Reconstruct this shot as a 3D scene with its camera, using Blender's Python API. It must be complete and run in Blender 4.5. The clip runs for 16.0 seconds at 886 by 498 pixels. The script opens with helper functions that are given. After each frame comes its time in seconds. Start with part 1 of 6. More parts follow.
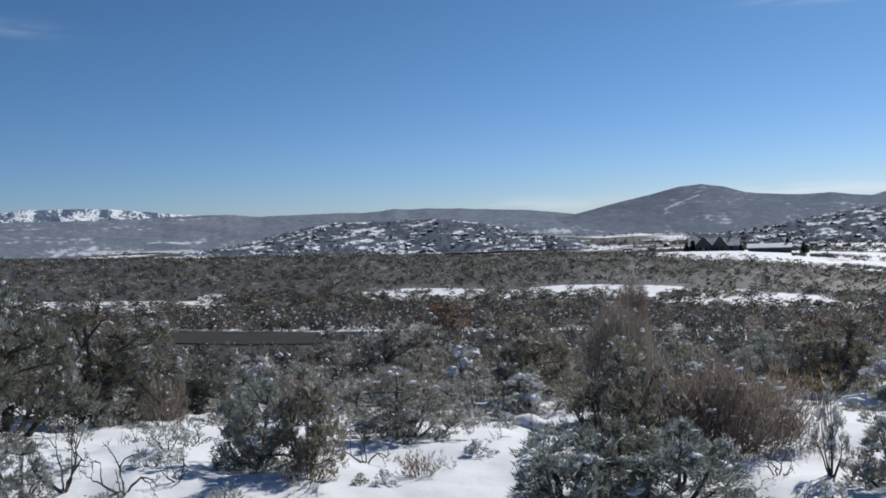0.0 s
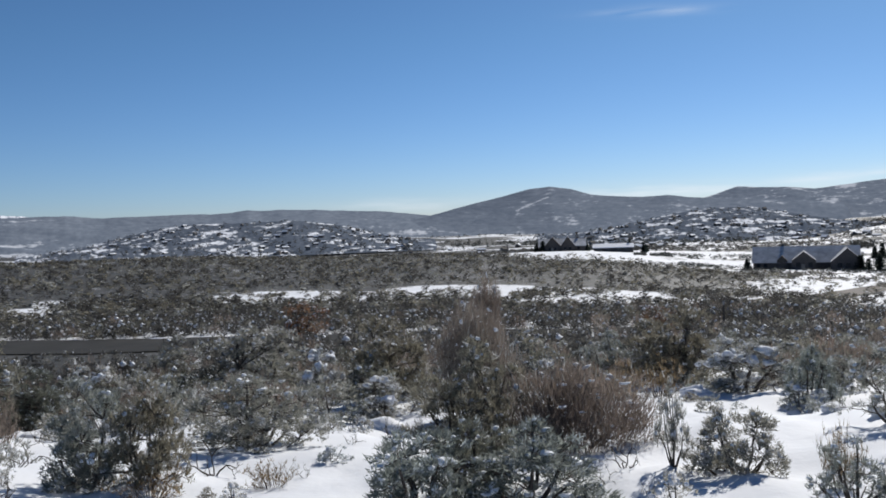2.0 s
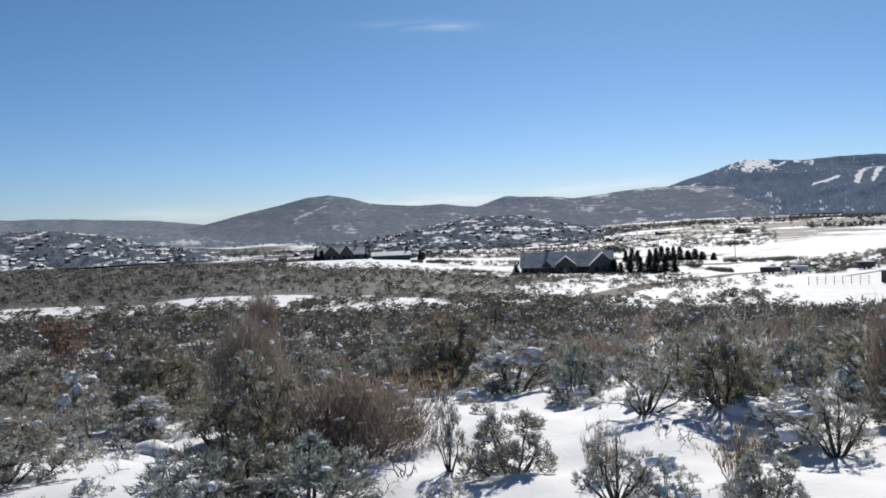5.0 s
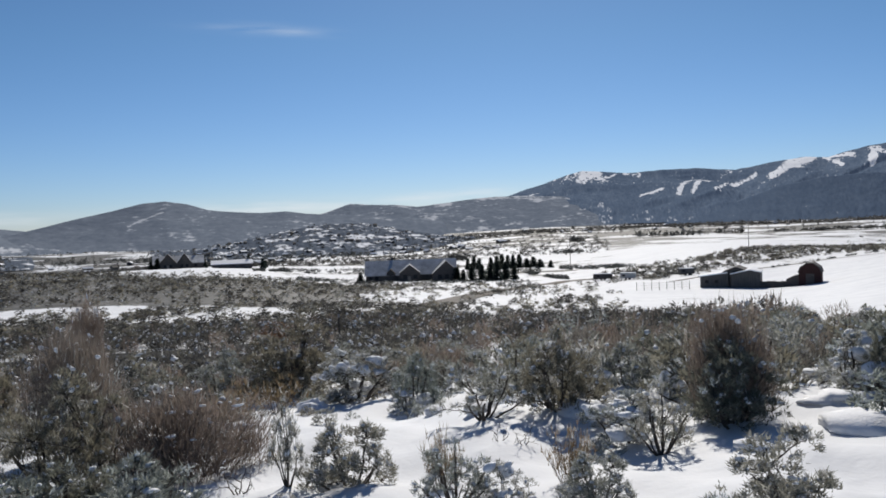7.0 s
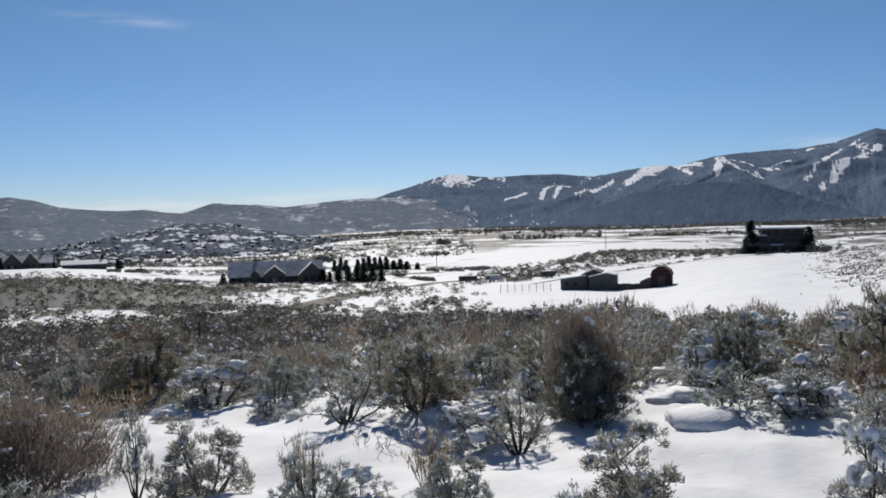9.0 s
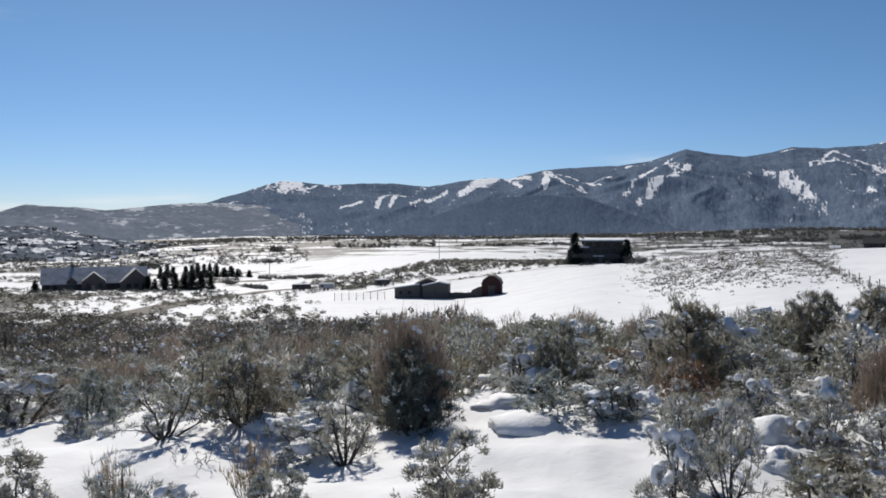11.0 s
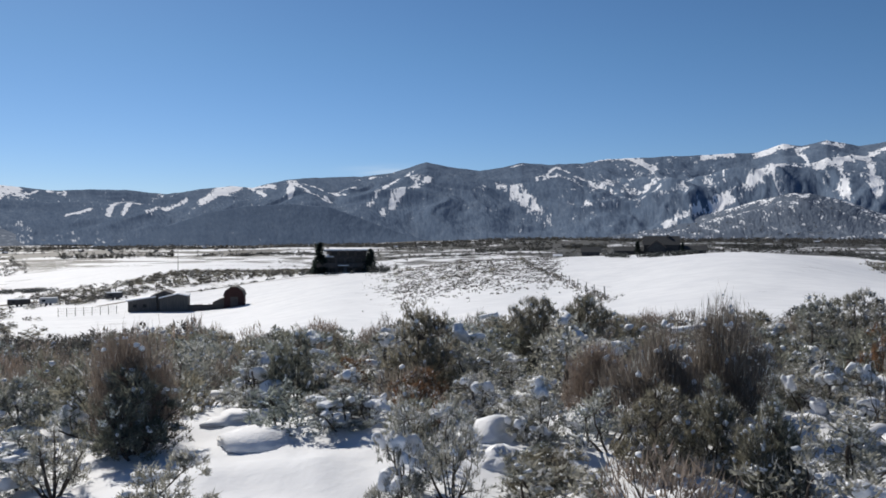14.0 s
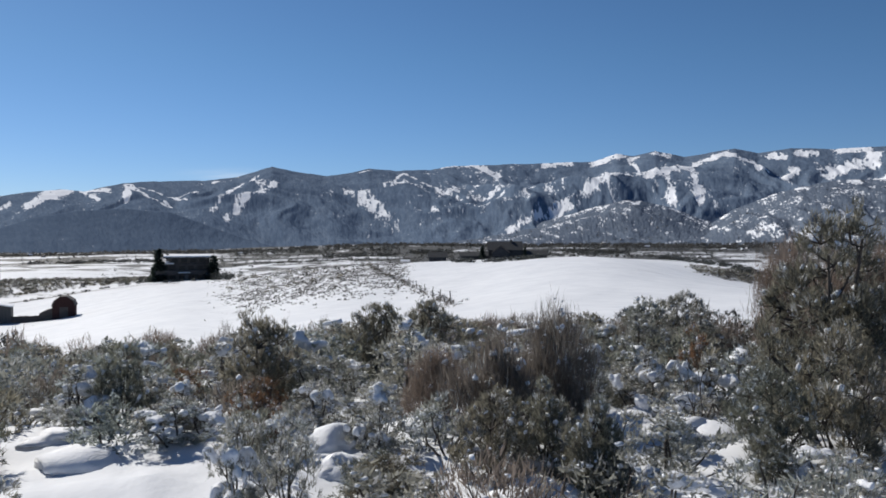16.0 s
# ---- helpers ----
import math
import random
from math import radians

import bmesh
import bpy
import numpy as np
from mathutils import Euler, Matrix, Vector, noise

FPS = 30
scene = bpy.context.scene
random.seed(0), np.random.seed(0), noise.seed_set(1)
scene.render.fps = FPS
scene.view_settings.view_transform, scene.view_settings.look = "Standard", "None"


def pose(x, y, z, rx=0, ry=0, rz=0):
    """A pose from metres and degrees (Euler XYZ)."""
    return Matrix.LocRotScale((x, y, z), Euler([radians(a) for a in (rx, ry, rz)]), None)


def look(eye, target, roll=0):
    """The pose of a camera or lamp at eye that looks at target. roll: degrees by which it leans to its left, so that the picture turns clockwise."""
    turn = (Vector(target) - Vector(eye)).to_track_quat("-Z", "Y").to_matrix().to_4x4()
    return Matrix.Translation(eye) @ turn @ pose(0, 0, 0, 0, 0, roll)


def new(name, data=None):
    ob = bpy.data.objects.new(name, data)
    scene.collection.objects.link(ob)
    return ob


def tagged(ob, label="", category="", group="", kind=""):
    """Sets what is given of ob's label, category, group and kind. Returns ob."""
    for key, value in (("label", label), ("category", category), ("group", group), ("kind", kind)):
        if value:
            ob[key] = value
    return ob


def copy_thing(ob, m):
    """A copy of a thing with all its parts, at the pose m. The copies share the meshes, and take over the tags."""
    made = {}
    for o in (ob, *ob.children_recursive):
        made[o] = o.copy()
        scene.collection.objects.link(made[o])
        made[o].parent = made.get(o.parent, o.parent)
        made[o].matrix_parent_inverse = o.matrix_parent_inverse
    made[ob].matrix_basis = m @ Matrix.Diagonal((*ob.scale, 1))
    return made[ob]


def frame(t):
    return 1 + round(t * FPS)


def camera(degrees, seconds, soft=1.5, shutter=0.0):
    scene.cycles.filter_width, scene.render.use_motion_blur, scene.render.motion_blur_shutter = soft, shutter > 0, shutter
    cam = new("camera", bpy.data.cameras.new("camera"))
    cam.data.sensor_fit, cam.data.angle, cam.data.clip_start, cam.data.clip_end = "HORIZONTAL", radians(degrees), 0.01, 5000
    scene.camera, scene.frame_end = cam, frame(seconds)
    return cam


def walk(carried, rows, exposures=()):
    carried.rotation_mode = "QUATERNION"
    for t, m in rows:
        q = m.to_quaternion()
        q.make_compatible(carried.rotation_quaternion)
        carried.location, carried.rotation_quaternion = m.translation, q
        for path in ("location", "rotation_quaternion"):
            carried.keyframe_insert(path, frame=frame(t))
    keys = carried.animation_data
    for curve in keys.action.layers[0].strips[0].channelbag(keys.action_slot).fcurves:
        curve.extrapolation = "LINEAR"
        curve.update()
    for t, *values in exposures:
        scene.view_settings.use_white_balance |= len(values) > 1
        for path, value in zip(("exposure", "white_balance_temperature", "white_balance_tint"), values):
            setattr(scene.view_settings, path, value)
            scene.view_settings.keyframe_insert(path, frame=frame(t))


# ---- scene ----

# ======================================================= camera and light
EYE = 1.7
cam = camera(55.1, 16.0, soft=1.7)
# seconds, x, y, z (from eye height), yaw, pitch, roll
PATH = [
    (0.0, -0.0, -0.001, 0.0, 0.04, -1.8, 2.1),
    (0.5, 0.007, 0.041, -0.001, -2.27, -1.87, 2.11),
    (1.0, 0.017, 0.084, -0.003, -4.73, -1.93, 2.11),
    (1.5, 0.027, 0.123, -0.004, -7.21, -2.01, 2.14),
    (2.0, 0.04, 0.159, -0.005, -9.67, -2.06, 2.15),
    (2.5, 0.052, 0.191, -0.006, -11.99, -2.12, 2.19),
    (3.0, 0.066, 0.22, -0.007, -14.32, -2.16, 2.26),
    (3.5, 0.081, 0.248, -0.008, -16.69, -2.21, 2.27),
    (4.0, 0.097, 0.273, -0.008, -19.18, -2.17, 2.35),
    (4.5, 0.115, 0.298, -0.009, -21.8, -2.12, 2.39),
    (7.0, 0.215, 0.374, -0.011, -34.98, -1.92, 2.05),
    (7.5, 0.233, 0.38, -0.011, -37.14, -1.98, 1.87),
    (8.0, 0.249, 0.384, -0.011, -39.23, -2.05, 1.73),
    (10.5, 0.348, 0.373, -0.009, -52.06, -1.76, 0.44),
    (11.0, 0.369, 0.363, -0.008, -54.97, -1.63, 0.22),
    (11.5, 0.389, 0.351, -0.007, -57.84, -1.51, 0.11),
    (12.0, 0.408, 0.337, -0.006, -60.68, -1.42, 0.08),
    (12.5, 0.426, 0.322, -0.005, -63.52, -1.3, 0.04),
    (13.0, 0.443, 0.304, -0.004, -66.36, -1.22, -0.01),
    (13.5, 0.459, 0.284, -0.002, -69.22, -1.13, 0.02),
    (14.0, 0.473, 0.264, -0.001, -72.03, -1.02, 0.06),
    (14.5, 0.486, 0.242, 0.001, -74.79, -0.92, 0.07),
    (15.0, 0.498, 0.22, 0.002, -77.45, -0.82, 0.06),
    (15.5, 0.507, 0.199, 0.004, -79.97, -0.72, 0.09),
    (16.0, 0.515, 0.179, 0.006, -82.26, -0.66, 0.18),
]
# seconds, stops, kelvin, tint
EXPOSURES = [(0.0, 0.12, 6250, 10), (2.0, 0.20, 6400, 10), (4.0, 0.28, 6550, 10), (7.0, 0.08, 6600, 10), (8.0, 0.02, 6600, 10), (11.0, 0.18, 6650, 10), (14.0, 0.16, 6600, 10), (16.0, 0.17, 6480, 10)]
walk(cam, [(t, pose(x, y, EYE + z, 90 + p, r, yaw)) for t, x, y, z, yaw, p, r in PATH], EXPOSURES)

SUN_AZ, SUN_EL = 40.0, 36.0      # degrees clockwise from +y, degrees up


def ray_dir(az, el):
    a, e = radians(az), radians(el)
    return Vector((math.sin(a) * math.cos(e), math.cos(a) * math.cos(e), math.sin(e)))


world = bpy.data.worlds.new("sky")
scene.world = world
world.use_nodes = True
wn, wl = world.node_tree.nodes, world.node_tree.links
sky = wn.new("ShaderNodeTexSky")
sky.sky_type = "NISHITA"
sky.sun_disc = False
sky.sun_elevation, sky.sun_rotation = radians(SUN_EL), radians(SUN_AZ)
sky.altitude, sky.air_density, sky.dust_density, sky.ozone_density = 2200, 1.0, 0.9, 4.0
deep = wn.new("ShaderNodeGamma")
deep.inputs[1].default_value = 1.14
tint = wn.new("ShaderNodeMix")
tint.data_type, tint.blend_type = "RGBA", "MULTIPLY"
tint.inputs[0].default_value = 1.0


def sky_math(op, p, q=0.0):
    n = wn.new("ShaderNodeMath")
    n.operation = op
    for sock, val in zip(n.inputs, (p, q)):
        if isinstance(val, (int, float)):
            sock.default_value = val
        else:
            wl.new(val, sock)
    return n.outputs[0]


# thin cirrus: faint streaks high in the sky and a low white bank over the hills
way = wn.new("ShaderNodeTexCoord")
axes = wn.new("ShaderNodeSeparateXYZ")
wl.new(way.outputs["Generated"], axes.inputs[0])
sky_az = sky_math("MULTIPLY", sky_math("ARCTAN2", axes.outputs[0], axes.outputs[1]), 57.2958)
sky_el = sky_math("MULTIPLY", sky_math("ARCSINE", axes.outputs[2]), 57.2958)
grade = wn.new("ShaderNodeValToRGB")
for stop, (at, colour) in zip((grade.color_ramp.elements[0], grade.color_ramp.elements[1]), ((0.0, (0.79, 0.87, 1.09, 1)), (0.8, (0.80, 0.99, 1.05, 1)))):
    stop.position, stop.color = at, colour
wl.new(sky_math("DIVIDE", sky_el, 15.0), grade.inputs[0])
wl.new(grade.outputs[0], tint.inputs[7])
plane = wn.new("ShaderNodeCombineXYZ")
wl.new(sky_math("MULTIPLY", sky_az, 0.16), plane.inputs[0])
wl.new(sky_math("MULTIPLY", sky_el, 1.3), plane.inputs[1])
fibre = wn.new("ShaderNodeTexNoise")
fibre.inputs["Scale"].default_value, fibre.inputs["Detail"].default_value = 1.6, 5
wl.new(plane.outputs[0], fibre.inputs["Vector"])


def streak(az, el, wide, high, tilt, strength):
    u = sky_math("DIVIDE", sky_math("SUBTRACT", sky_az, az), wide)
    lean = sky_math("MULTIPLY", sky_math("SUBTRACT", sky_az, az), tilt)
    v = sky_math("DIVIDE", sky_math("SUBTRACT", sky_math("SUBTRACT", sky_el, el), lean), high)
    d = sky_math("ADD", sky_math("MULTIPLY", u, u), sky_math("MULTIPLY", v, v))
    body = sky_math("POWER", 2.718, sky_math("MULTIPLY", d, -1.0))
    torn = sky_math("MULTIPLY", sky_math("MAXIMUM", sky_math("SUBTRACT", fibre.outputs[0], 0.28), 0.0), 2.6)
    return sky_math("MULTIPLY", sky_math("MULTIPLY", body, torn), strength)


cirrus = 0.0
for spec in ((23.4, 12.75, 3.2, 0.32, -0.03, 0.19), (26.0, 12.5, 2.0, 0.25, -0.05, 0.12), (-27.0, 12.4, 3.0, 0.6, -0.05, 0.12),
             (24.0, 1.2, 7.0, 0.5, 0.0, 0.55), (7.0, 1.0, 4.0, 0.4, 0.0, 0.4), (68.5, 4.2, 2.5, 0.35, 0.0, 0.35), (36.0, 1.7, 5.0, 0.4, 0.05, 0.4)):
    cirrus = sky_math("ADD", streak(*spec), cirrus)
veil = wn.new("ShaderNodeMix")
veil.data_type = "RGBA"
veil.inputs[7].default_value = (15, 16, 17, 1)
wl.new(cirrus, veil.inputs[0])
wl.new(sky.outputs[0], deep.inputs[0])
wl.new(deep.outputs[0], tint.inputs[6])
wl.new(tint.outputs[2], veil.inputs[6])
wl.new(veil.outputs[2], wn["Background"].inputs[0])
wn["Background"].inputs[1].default_value = 0.048
sun = new("sun", bpy.data.lights.new("sun", "SUN"))
sun.data.energy, sun.data.angle, sun.data.color = 4.1, radians(0.55), (1.0, 0.95, 0.87)
sun.matrix_world = look(ray_dir(SUN_AZ, SUN_EL) * 100, (0, 0, 0))

# ======================================================= numbers and meshes

def hash2(i, j, seed):
    h = (i.astype(np.int64) * 374761393 + j.astype(np.int64) * 668265263 + seed * 1442695041) & 0x7FFFFFFF
    h = ((h ^ (h >> 13)) * 1274126177) & 0x7FFFFFFF
    h = ((h ^ (h >> 16)) * 2246822519) & 0x7FFFFFFF
    return (h & 0xFFFFF) / 1048575.0


def vnoise(x, y, seed=0):
    """Smooth value noise from 0 to 1."""
    x, y = np.asarray(x, float), np.asarray(y, float)
    i, j = np.floor(x), np.floor(y)
    u, v = x - i, y - j
    u, v = u * u * (3 - 2 * u), v * v * (3 - 2 * v)
    a, b = hash2(i, j, seed), hash2(i + 1, j, seed)
    c, d = hash2(i, j + 1, seed), hash2(i + 1, j + 1, seed)
    return (a * (1 - u) + b * u) * (1 - v) + (c * (1 - u) + d * u) * v


def fbm(x, y, seed=0, octaves=4, gain=0.5):
    total, amp, norm = 0.0, 1.0, 0.0
    for k in range(octaves):
        total = total + amp * vnoise(np.asarray(x) * 2 ** k, np.asarray(y) * 2 ** k, seed + 17 * k)
        norm, amp = norm + amp, amp * gain
    return total / norm


def ridged(x, y, seed=0, octaves=4):
    total, amp, norm = 0.0, 1.0, 0.0
    for k in range(octaves):
        total = total + amp * (1 - np.abs(2 * vnoise(np.asarray(x) * 2 ** k, np.asarray(y) * 2 ** k, seed + 31 * k) - 1))
        norm, amp = norm + amp, amp * 0.5
    return total / norm


def smooth(e0, e1, x):
    t = np.clip((np.asarray(x, float) - e0) / (e1 - e0), 0, 1)
    return t * t * (3 - 2 * t)


def mesh_np(name, verts, faces, mats=(), smooth_shade=False, attrs=None, slots=None):
    """A mesh from arrays: verts n x 3, faces m x k."""
    verts, faces = np.asarray(verts, np.float32), np.asarray(faces, np.int32)
    me = bpy.data.meshes.new(name)
    m, k = faces.shape
    me.vertices.add(len(verts))
    me.vertices.foreach_set("co", verts.ravel())
    me.loops.add(m * k)
    me.loops.foreach_set("vertex_index", faces.ravel())
    me.polygons.add(m)
    me.polygons.foreach_set("loop_start", np.arange(0, m * k, k, dtype=np.int32))
    if smooth_shade:
        me.polygons.foreach_set("use_smooth", np.ones(m, bool))
    for mat in mats:
        me.materials.append(mat)
    if slots is not None:
        me.polygons.foreach_set("material_index", np.asarray(slots, np.int32))
    for key, values in (attrs or {}).items():
        at = me.attributes.new(key, "FLOAT", "POINT")
        at.data.foreach_set("value", np.asarray(values, np.float32))
    me.update(calc_edges=True)
    me.validate()
    return me


def join_np(pieces):
    """Join (verts, faces) pairs."""
    vs, fs, n = [], [], 0
    for v, f in pieces:
        vs.append(v)
        fs.append(np.asarray(f) + n)
        n += len(v)
    return np.concatenate(vs), np.concatenate(fs)


def part(name, me, parent, label="", m=None):
    ob = new(name, me)
    ob.parent = parent
    if m is not None:
        ob.matrix_basis = m
    if label:
        ob["label"] = label
    return ob


def bm_mesh(name, bm, mat):
    me = bpy.data.meshes.new(name)
    bm.normal_update()
    bm.to_mesh(me)
    bm.free()
    me.materials.append(mat)
    return me


def box_into(bm, x0, x1, y0, y1, z0, z1):
    vs = [bm.verts.new(c) for c in ((x0, y0, z0), (x1, y0, z0), (x1, y1, z0), (x0, y1, z0), (x0, y0, z1), (x1, y0, z1), (x1, y1, z1), (x0, y1, z1))]
    for q in ((3, 2, 1, 0), (4, 5, 6, 7), (0, 1, 5, 4), (1, 2, 6, 5), (2, 3, 7, 6), (3, 0, 4, 7)):
        bm.faces.new([vs[i] for i in q])
    return vs


def polar(az, r):
    a = np.radians(az)
    return r * np.sin(a), r * np.cos(a)


# ======================================================= materials
def material(name, rough=0.8, metal=0.0, spec=0.3):
    mat = bpy.data.materials.new(name)
    mat.use_nodes = True
    nt = mat.node_tree
    b = nt.nodes["Principled BSDF"]
    b.inputs["Roughness"].default_value = rough
    b.inputs["Metallic"].default_value = metal
    b.inputs["Specular IOR Level"].default_value = spec
    return mat, nt, b


def noise_node(nt, scale, detail=3.0, coords="Object", stretch=(1, 1, 1), rough=0.55):
    tc, mp, n = nt.nodes.new("ShaderNodeTexCoord"), nt.nodes.new("ShaderNodeMapping"), nt.nodes.new("ShaderNodeTexNoise")
    mp.inputs["Scale"].default_value = stretch
    n.inputs["Scale"].default_value, n.inputs["Detail"].default_value, n.inputs["Roughness"].default_value = scale, detail, rough
    nt.links.new(tc.outputs[coords], mp.inputs[0])
    nt.links.new(mp.outputs[0], n.inputs["Vector"])
    return n.outputs["Fac"]


def ramp(nt, fac, *stops):
    r = nt.nodes.new("ShaderNodeValToRGB")
    els = r.color_ramp.elements
    while len(els) < len(stops):
        els.new(0.5)
    for e, (p, c) in zip(els, stops):
        e.position, e.color = p, (*c, 1)
    nt.links.new(fac, r.inputs[0])
    return r.outputs[0]


def mix(nt, fac, a, b, kind="MIX"):
    m = nt.nodes.new("ShaderNodeMix")
    m.data_type, m.blend_type = "RGBA", kind
    for sock, val in ((m.inputs[0], fac), (m.inputs[6], a), (m.inputs[7], b)):
        if isinstance(val, (int, float)):
            sock.default_value = val
        elif isinstance(val, tuple):
            sock.default_value = (*val, 1)
        else:
            nt.links.new(val, sock)
    return m.outputs[2]


def calc(nt, op, a, b=0.0, c=0.0):
    m = nt.nodes.new("ShaderNodeMath")
    m.operation = op
    for sock, val in zip(m.inputs, (a, b, c)):
        if isinstance(val, (int, float)):
            sock.default_value = val
        else:
            nt.links.new(val, sock)
    return m.outputs[0]


def attr(nt, name):
    n = nt.nodes.new("ShaderNodeAttribute")
    n.attribute_name = name
    return n.outputs["Fac"]


def step(nt, x, e0, e1):
    m = nt.nodes.new("ShaderNodeMapRange")
    m.interpolation_type = "SMOOTHSTEP"
    m.inputs[1].default_value, m.inputs[2].default_value = e0, e1
    nt.links.new(x, m.inputs[0])
    return m.outputs[0]


def bump(nt, b, height, strength=0.4, dist=0.05):
    n = nt.nodes.new("ShaderNodeBump")
    n.inputs["Strength"].default_value, n.inputs["Distance"].default_value = strength, dist
    nt.links.new(height, n.inputs["Height"])
    nt.links.new(n.outputs[0], b.inputs["Normal"])


def random_island(nt):
    g = nt.nodes.new("ShaderNodeNewGeometry")
    return g.outputs["Random Per Island"]


def leafy(name, c0, c1, c2, rough=0.75, through_light=0.5):
    """Foliage and twigs: each leaf takes its own tone, each shrub its own cast."""
    mat, nt, b = material(name, rough, 0, 0.1)
    info = nt.nodes.new("ShaderNodeObjectInfo")
    col = ramp(nt, random_island(nt), (0.0, c0), (0.55, c1), (1.0, c2))
    cast = ramp(nt, info.outputs["Random"], (0.0, (0.8, 0.86, 0.85)), (0.5, (1.0, 0.97, 0.92)), (1.0, (1.07, 1.0, 0.91)))
    tone = mix(nt, 1.0, col, cast, "MULTIPLY")
    nt.links.new(tone, b.inputs["Base Color"])
    thin, both = nt.nodes.new("ShaderNodeBsdfTranslucent"), nt.nodes.new("ShaderNodeMixShader")
    nt.links.new(tone, thin.inputs[0])
    both.inputs[0].default_value = through_light
    nt.links.new(b.outputs[0], both.inputs[1])
    nt.links.new(thin.outputs[0], both.inputs[2])
    nt.links.new(both.outputs[0], nt.nodes["Material Output"].inputs[0])
    return mat


def plain(name, c0, c1, scale, rough=0.8, metal=0.0, stretch=(1, 1, 1), relief=0.15, coords="Object"):
    mat, nt, b = material(name, rough, metal)
    n1, n2 = noise_node(nt, scale, 4, coords, stretch), noise_node(nt, scale * 9, 3, coords, stretch)
    both = calc(nt, "ADD", calc(nt, "MULTIPLY", n1, 0.65), calc(nt, "MULTIPLY", n2, 0.35))
    nt.links.new(ramp(nt, both, (0.3, c0), (0.7, c1)), b.inputs["Base Color"])
    bump(nt, b, n2, relief, 0.03)
    return mat


def ground_material():
    """Snow over bare soil, straw and low brush; 'bare' says how much shows through."""
    mat, nt, b = material("snowy_ground", 0.75, 0, 0.25)
    bare = attr(nt, "bare")
    tex = calc(nt, "ADD", calc(nt, "MULTIPLY", noise_node(nt, 0.35, 5), 0.35), calc(nt, "MULTIPLY", noise_node(nt, 3.0, 4), 0.35))
    tex = calc(nt, "ADD", tex, calc(nt, "MULTIPLY", noise_node(nt, 0.045, 5), 0.3))
    show = step(nt, calc(nt, "SUBTRACT", calc(nt, "ADD", bare, calc(nt, "MULTIPLY", calc(nt, "SUBTRACT", tex, 0.5), 1.6)), 0.5), -0.10, 0.10)
    soil = ramp(nt, noise_node(nt, 0.8, 5), (0.32, (0.026, 0.026, 0.023)), (0.55, (0.055, 0.055, 0.052)), (0.72, (0.112, 0.105, 0.094)))
    drift = calc(nt, "ADD", calc(nt, "MULTIPLY", noise_node(nt, 0.5, 4), 0.5), calc(nt, "MULTIPLY", noise_node(nt, 0.07, 5, "Object", (1, 2.2, 1)), 0.5))
    snow = ramp(nt, drift, (0.3, (0.62, 0.64, 0.675)), (0.62, (0.77, 0.785, 0.81)))
    nt.links.new(mix(nt, show, snow, soil), b.inputs["Base Color"])
    hgt = calc(nt, "ADD", calc(nt, "MULTIPLY", noise_node(nt, 1.3, 4), 1.0), calc(nt, "MULTIPLY", noise_node(nt, 7.0, 3), 0.25))
    bump(nt, b, hgt, 0.4, 0.08)
    return mat


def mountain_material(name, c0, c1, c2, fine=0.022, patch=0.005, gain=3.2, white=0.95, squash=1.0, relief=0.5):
    """Wooded or brushy slope, distance haze put into its cover colours; 'snow' says how much snow lies between the
    cover.
    """
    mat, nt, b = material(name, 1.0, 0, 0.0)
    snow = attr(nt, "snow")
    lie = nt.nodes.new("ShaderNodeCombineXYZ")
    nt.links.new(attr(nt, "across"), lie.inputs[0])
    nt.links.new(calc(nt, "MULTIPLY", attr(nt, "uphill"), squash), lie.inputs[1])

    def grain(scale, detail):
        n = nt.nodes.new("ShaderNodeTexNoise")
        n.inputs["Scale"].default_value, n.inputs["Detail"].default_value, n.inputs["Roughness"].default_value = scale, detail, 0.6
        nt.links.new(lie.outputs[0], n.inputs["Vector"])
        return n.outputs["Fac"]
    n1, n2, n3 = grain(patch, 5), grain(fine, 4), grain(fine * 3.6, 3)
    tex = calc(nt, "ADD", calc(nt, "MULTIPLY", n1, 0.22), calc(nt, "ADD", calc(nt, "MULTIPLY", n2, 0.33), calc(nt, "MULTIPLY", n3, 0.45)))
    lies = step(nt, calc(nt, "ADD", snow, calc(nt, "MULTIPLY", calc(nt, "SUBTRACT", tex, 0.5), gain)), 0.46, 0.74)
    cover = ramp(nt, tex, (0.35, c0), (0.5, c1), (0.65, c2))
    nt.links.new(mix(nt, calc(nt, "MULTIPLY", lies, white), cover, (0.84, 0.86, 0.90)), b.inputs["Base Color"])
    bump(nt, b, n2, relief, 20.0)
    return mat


def snow_material():
    mat, nt, b = material("lying_snow", 0.7, 0, 0.25)
    nt.links.new(ramp(nt, noise_node(nt, 6.0, 4), (0.3, (0.70, 0.72, 0.76)), (0.7, (0.82, 0.83, 0.855))), b.inputs["Base Color"])
    b.inputs["Subsurface Weight"].default_value = 0.0
    bump(nt, b, noise_node(nt, 22.0, 4), 0.5, 0.02)
    return mat


